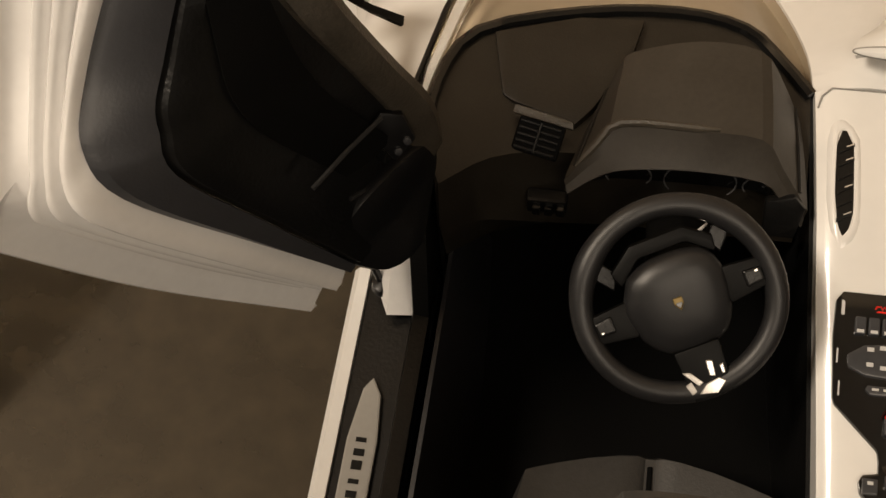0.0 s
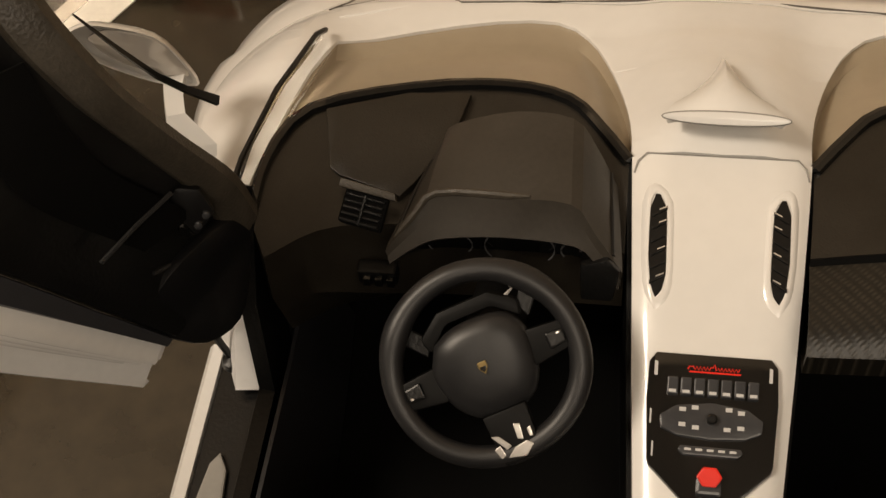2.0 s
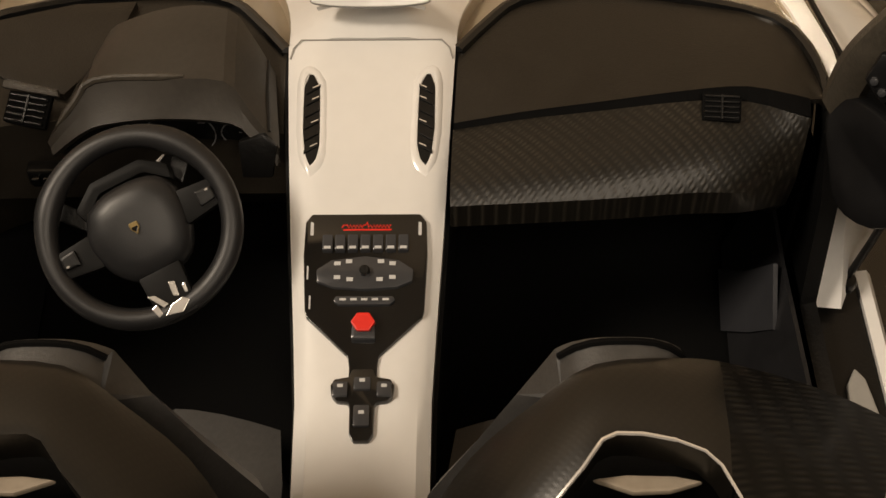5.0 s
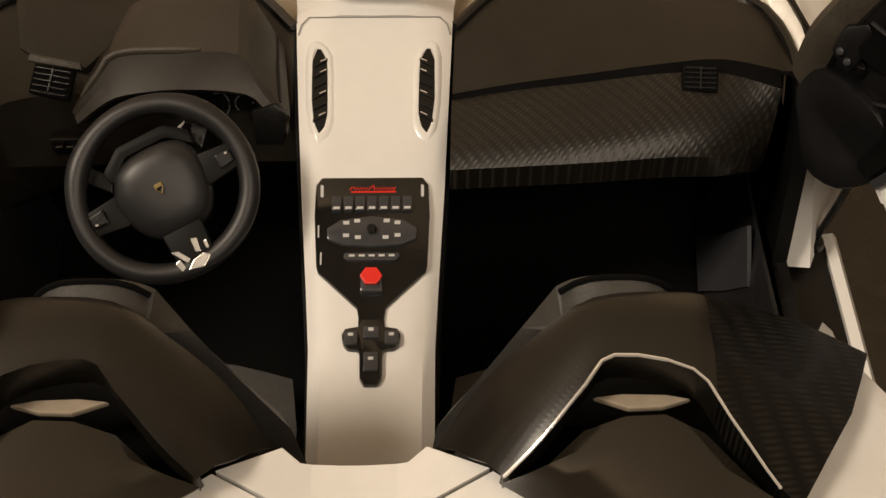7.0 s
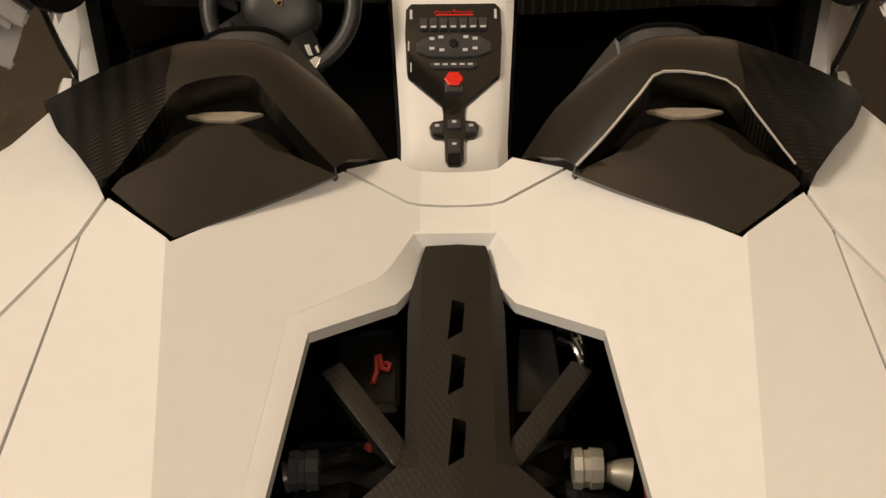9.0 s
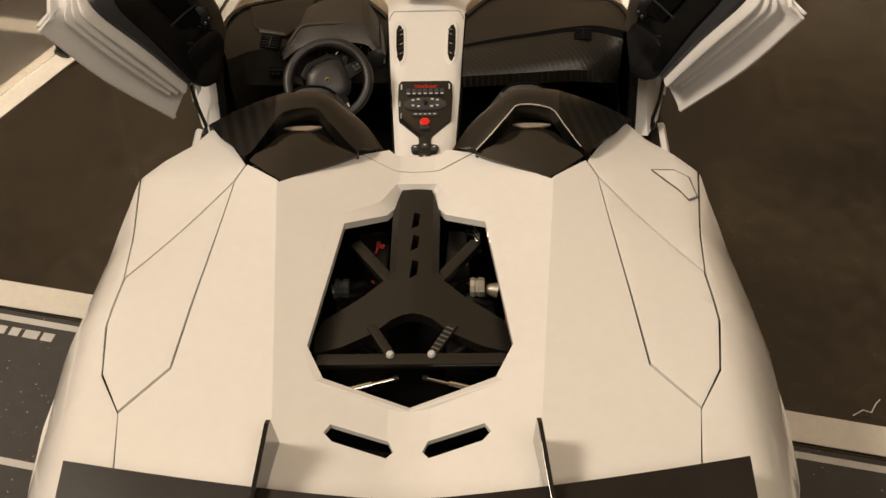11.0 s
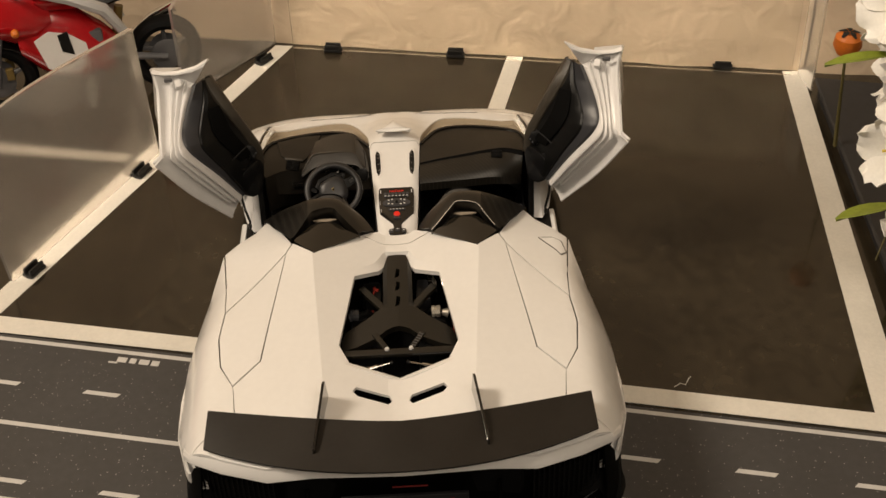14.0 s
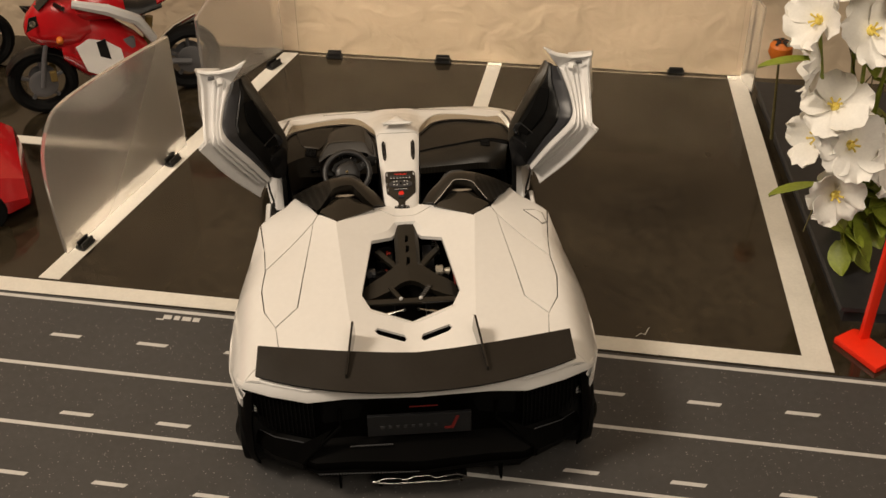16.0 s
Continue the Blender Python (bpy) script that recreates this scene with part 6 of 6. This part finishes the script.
    bike.matrix_world = pose(place[0], place[1], 0.0, 0, lean, turn) @ Matrix.Scale(size, 4)
    return bike


motorcycle("glossy red model sports motorcycle with white side panels", BIKERED, WHITE, (-0.1262, 0.2565), 104, 5, 1.02)
motorcycle("orange and black model motorcycle standing at the back", ORANGE, BLACK, (-0.222, 0.276), 118, 4, 0.95)


def toy_nose(label, paint, place, turn):
    """The rounded front of a red model car at the side of the bay."""
    toy = empty("red_model_car", label, "model car")
    rows = []
    for y, w, z in ((48, 16, 12), (46, 25, 17), (38, 29, 22), (20, 31, 27), (0, 31, 32), (-30, 30, 33), (-50, 27, 28), (-56, 22, 20)):
        rows.append([(-w, y, 6), (-w * 1.02, y, z * 0.55), (-w * 0.82, y, z * 0.92), (-w * 0.4, y, z), (w * 0.4, y, z), (w * 0.82, y, z * 0.92), (w * 1.02, y, z * 0.55), (w, y, 6)])
    b = loft(rows, True, True)
    part("body", b, paint, toy, smooth=True)
    part("windscreen", thicken(loft([[(-20, 8, 31), (20, 8, 31)], [(-18, -8, 36), (18, -8, 36)]]), 0.6), GLOSS, toy)
    for sx in (1, -1):
        for y in (28, -34):
            w = new("wheel")
            w.parent = toy
            part("tyre", lathe([(5, -3.6), (8.2, -4), (9, -3), (9, 3), (8.2, 4), (5, 3.6)], 24, m=mm(sx * 27, y, 9, 0, 90, 0)), RUBBER, w, smooth=True)
    x, y = on_road(*place)
    toy.matrix_world = pose(x * 0.001, y * 0.001, 0, 0, 0, turn + ROAD_TURN)


toy_nose("glossy red model car parked on the black board", BIKERED, (-240, 128), -60)

# ---- planter with white silk flowers ----
planter = empty("planter", "black plastic planter box beside the taped bay", "planter")
PLAN = [(140, 112), (215, 116), (215, 262), (113, 265)]
rows = []
for z, g in ((0.0, 0.0), (6.5, 0.6), (7.5, 1.6), (7.5, -2.5), (6, -3.5)):
    cx, cy = 172, 190
    rows.append([(*on_road(x + (g if x > cx else -g) * -0.5, y + (g if y > cy else -g) * -0.5), z) for x, y in PLAN])
part("box", loft(rows[:3], True, True), POT, planter)
part("rim", thicken(loft([r + r[:1] for r in rows[2:]]), 0.4), POT, planter, "raised rim of the planter")


def petal(length, width, cup, seed, m):
    """A broad silk petal with a ruffled, notched rim."""
    rows = []
    ks = (-1, -0.75, -0.5, -0.25, 0, 0.25, 0.5, 0.75, 1)
    for i in range(8):
        f = i / 7
        w = width * (0.22 + 0.78 * math.sin(math.pi * 0.5 * min(f * 1.5, 1))) * (1 if f < 0.8 else 1 - (f - 0.8) * 0.9)
        row = []
        for k in ks:
            n = noise.noise(Vector((k * 2.2 + seed, f * 2.0, seed * 0.7)))
            reach = f * length * (1 - 0.20 * k * k * f) + (0.16 * length * noise.noise(Vector((k * 5 + seed * 3, 4.0, 1))) if f > 0.8 else 0)
            row.append((k * w * 0.5, 0.8 + reach, cup * 3.4 * f ** 1.5 - 2.2 * max(f - 0.65, 0) * length * 0.12 + 1.3 * k * k * f + 3.2 * n * f * f + 1.3 * f ** 3 * noise.noise(Vector((k * 6 + seed, f * 3, 9)))))
        rows.append(row)
    return add(None, thicken(loft(rows), 0.18), m)


rng = random.Random(7)


def blossom(place, aim, size, count=5, cup=0.6):
    """A silk flower of broad overlapping petals with a small yellow heart."""
    fl = empty("silk_flower", "white silk flower with a yellow heart on a green stem", "flower", "white silk flowers")
    q = Vector(aim).to_track_quat("Z", "Y").to_matrix().to_4x4()
    spin = rng.uniform(0, 72)
    for i in range(count):
        m = mm(0, 0, 0.35 * (i % 2), rng.uniform(-6, 16), rng.uniform(-10, 10), spin + 360 / count * i + rng.uniform(-10, 10))
        part("petal", petal(13.0 * size * rng.uniform(0.88, 1.1), 15.5 * size * rng.uniform(0.9, 1.12), cup + rng.uniform(-0.35, 0.5), rng.uniform(0, 40), m), PETAL, fl, smooth=True)
    part("heart", lathe([(1.7, 0.2), (1.5, 1.3), (0.8, 2.0), (0.1, 2.1)], 12), STAMEN, fl, "yellow flower heart", smooth=True)
    for i in range(5):
        a = i * 1.26 + rng.uniform(-0.3, 0.3)
        part("stamen", tube([(0.6 * math.cos(a), 0.6 * math.sin(a), 1.2), (1.5 * math.cos(a), 1.5 * math.sin(a), 3), (2.3 * math.cos(a), 2.3 * math.sin(a), 3.8)], [0.3, 0.35, 0.5], 6), STAMEN, fl)
    fl.matrix_world = Matrix.Translation(Vector(place) * 0.001) @ q
    return fl


bud = empty("silk_fruit", "small orange silk fruit on a brown stem in the planter", "silk fruit")
part("fruit", lathe([(0.2, -4.6), (3.4, -3.8), (5.0, -0.6), (4.6, 2.6), (2.6, 4.4), (0.2, 4.0)], 20, m=mm(160, 184, 53.5)), ORANGE, bud, "orange rounded fruit", smooth=True)
part("stalk", tube([(160, 184, 49.5), (162, 186, 30), (164, 187, 7.4)], [0.5, 0.6, 0.8], 8), STEM, bud, smooth=True)
for a in range(5):
    part("sepal", loft([[(160 + r * math.cos(a * 1.257 + d), 184 + r * math.sin(a * 1.257 + d), 57.6 + h) for d in (-w, 0, w)] for r, h, w in ((0.4, 0.4, 0.6), (2.2, 0.7, 0.5), (4.0, -0.2, 0.1))]), CLIP, bud, smooth=True)
BLOSSOMS = (((157.5, 99, 111.0), (0.15, -0.8, 0.6), 0.92, 5, 0.7), ((151.5, 100, 80.5), (-0.3, -0.5, 0.95), 0.9, 5, 0.9), ((158.5, 97, 66.5), (0.1, -0.9, 0.5), 1.05, 6, 0.6),
            ((157.5, 98, 44.0), (-0.05, -0.95, 0.25), 0.9, 5, 1.1), ((142.0, 104, 113.0), (-0.9, -0.35, 0.35), 0.85, 5, 1.3), ((145.0, 104, 96.0), (-0.8, 0.1, -0.1), 0.85, 5, 1.4),
            ((176.0, 99, 57.0), (0.5, -0.8, 0.3), 1.0, 5, 0.8), ((170.0, 102, 112.0), (0.6, -0.7, 0.5), 0.9, 5, 0.9), ((149.0, 103, 66.0), (-0.8, -0.5, 0.3), 0.8, 4, 1.0),
            ((154.0, 108, 127.0), (-0.4, -0.5, 0.8), 0.9, 5, 0.8), ((171.0, 106, 128.0), (0.1, -0.7, 0.7), 0.95, 5, 0.8), ((184.0, 104, 92.0), (0.5, -0.8, 0.2), 0.9, 5, 0.9))
for place, aim, size, count, cup in BLOSSOMS:
    blossom(place, aim, size, count, cup)
bush = empty("flower_stems", "green leaves and brown wire stems in the planter", "plant")
for place, aim, size, count, cup in BLOSSOMS:
    x, y, z = place
    part("stem", tube([(x, y + 1, z - 1), (x * 0.6 + 176 * 0.4 + rng.uniform(-3, 3), y * 0.6 + 124 * 0.4, z * 0.55 + 8), (178 + rng.uniform(-8, 8), 124 + rng.uniform(-8, 8), 7)], [0.7, 0.8, 1.0], 6), LEAF, bush, smooth=True)


def leaf(place, aim, length, width, roll):
    q = Vector(aim).to_track_quat("Y", "Z").to_matrix().to_4x4()
    rows = []
    for i in range(7):
        f = i / 6
        w = width * math.sin(math.pi * min(0.06 + 0.92 * f, 1)) ** 0.8
        rows.append([(k * w * 0.5, f * length, -3.0 * f * f + 0.8 * abs(k)) for k in (-1, -0.5, 0, 0.5, 1)])
    b = thicken(loft(rows), 0.3)
    bmesh.ops.transform(b, matrix=Matrix.Translation(place) @ q @ mm(0, 0, 0, 0, roll, 0), verts=b.verts)
    part("leaf", b, LEAF, bush, smooth=True)


leaf((151, 99, 48), (-1, -0.12, 0.06), 19, 10, 25)
for x, y, z in ((168, 106, 34), (176, 108, 30), (184, 106, 38), (172, 112, 46), (186, 110, 56), (168, 112, 84), (176, 114, 100), (170, 112, 116), (162, 112, 92), (186, 116, 96), (160, 112, 52), (188, 108, 76)):
    leaf((x, y, z), (rng.uniform(-0.9, 0.9), rng.uniform(-1, -0.2), rng.uniform(-0.5, 0.8)), rng.uniform(12, 17), rng.uniform(7, 10), rng.uniform(-40, 40))
leaf((142, 104, 98), (-1, 0.0, 0.05), 19, 6, 10)
for i in range(14):
    leaf((172 + rng.uniform(-8, 10), 106 + rng.uniform(-4, 8), rng.uniform(14, 40)), (rng.uniform(-0.7, 0.8), rng.uniform(-1, -0.3), rng.uniform(-0.8, 0.3)), rng.uniform(12, 18), rng.uniform(7, 11), rng.uniform(-40, 40))
for i in range(26):
    a = rng.uniform(0, 6.28)
    leaf((176 + rng.uniform(-12, 18), 116 + rng.uniform(-6, 16), rng.uniform(18, 120)), (abs(math.cos(a)) - 0.4, math.sin(a) - 0.4, rng.uniform(-0.5, 0.6)), rng.uniform(12, 22), rng.uniform(6, 10), rng.uniform(-40, 40))
for i in range(10):
    a = rng.uniform(0, 6.28)
    x, y, z = 170 + rng.uniform(-10, 10), 108 + rng.uniform(-8, 10), rng.uniform(20, 90)
    pts = [(x + 6 * math.cos(a + k) * k / 3, y + 6 * math.sin(a + k * 1.3) * k / 3, z + 4 * k * math.sin(k)) for k in range(5)]
    part("wire_tendril", tube(pts, 0.3, 5), STEM, bush, smooth=True)

# ---- red stand by the planter ----
stand = empty("red_stand", "bright red plastic stand holding a small hanging sign", "sign stand")
BASE = [(155.1, 65.8), (163.2, 69.8), (165.4, 69.4), (174.7, 53.5), (165.0, 48.4)]
part("base", prism(BASE, 0.02, 2.6, 0.5), REDPLASTIC, stand, smooth=True)
part("post", box(-1.75, 1.75, -1.2, 1.2, 2.0, 49.4, 0.5, m=mm(165.8, 65.0, 0, 0, 1, 4)), REDPLASTIC, stand, smooth=True)
part("arm", box(0, 24, -1.1, 1.1, 46.6, 49.6, 0.5, m=mm(165.6, 65.0, 0, 0, 0, 4)), REDPLASTIC, stand, smooth=True)
SIGN = [(-6, -5), (-3.6, -7.4), (5, -7.4), (7, -5), (7, 5), (5, 7), (-4, 7), (-6, 5)]
sign_m = mm(177.0, 64.2, 36.0, 82, 0, 4)
part("sign_plate", prism(SIGN, -0.5, 0.5, 0.15, m=sign_m), CLIP, stand, "black hanging sign plate with a red border")
part("sign_border", tube([sign_m @ Vector((x * 0.94, y * 0.94, 0.6)) for x, y in SIGN + SIGN[:1]], 0.42, 6), REDPLASTIC, stand)
part("sign_disc", lathe([(0.1, 1.0), (2.4, 0.9), (2.6, 0.4), (0.1, 0.4)], 20, m=sign_m), REDPLASTIC, stand, "round red mark on the sign", smooth=True)
for x in (170.5, 183.0):
    part("hook", tube([(x, 65.2, 47.0), (x, 65.0, 43.0)], 0.4, 6), REDPLASTIC, stand)

# ---- small things ----
fx, fy = on_road(66.5, 92.6)
fluff = tube([(fx - 2.5, fy - 0.6, 0.5), (fx - 0.5, fy + 0.2, 1.2), (fx + 1.2, fy, 0.6), (fx + 2.2, fy + 1.4, 1.6), (fx + 3.0, fy + 2.0, 2.2)], 0.12, 5)
tagged(part("thread", fluff, TAPE, smooth=True), "tiny white thread lying on the tape", "thread")
ox, oy = on_road(128, 292)
block = empty("orange_block", "small orange and black plastic clip by the wall", "clip")
part("body", box(-5, 5, -3, 3, 0.0, 12, 1.0, m=mm(ox, oy, 0, 0, 0, -10)), ORANGE, block)
part("cap", box(-3.5, 3.5, -2.4, 2.4, 12, 24, 1.0, m=mm(ox - 2, oy, 0, 0, 0, -10)), CLIP, block)
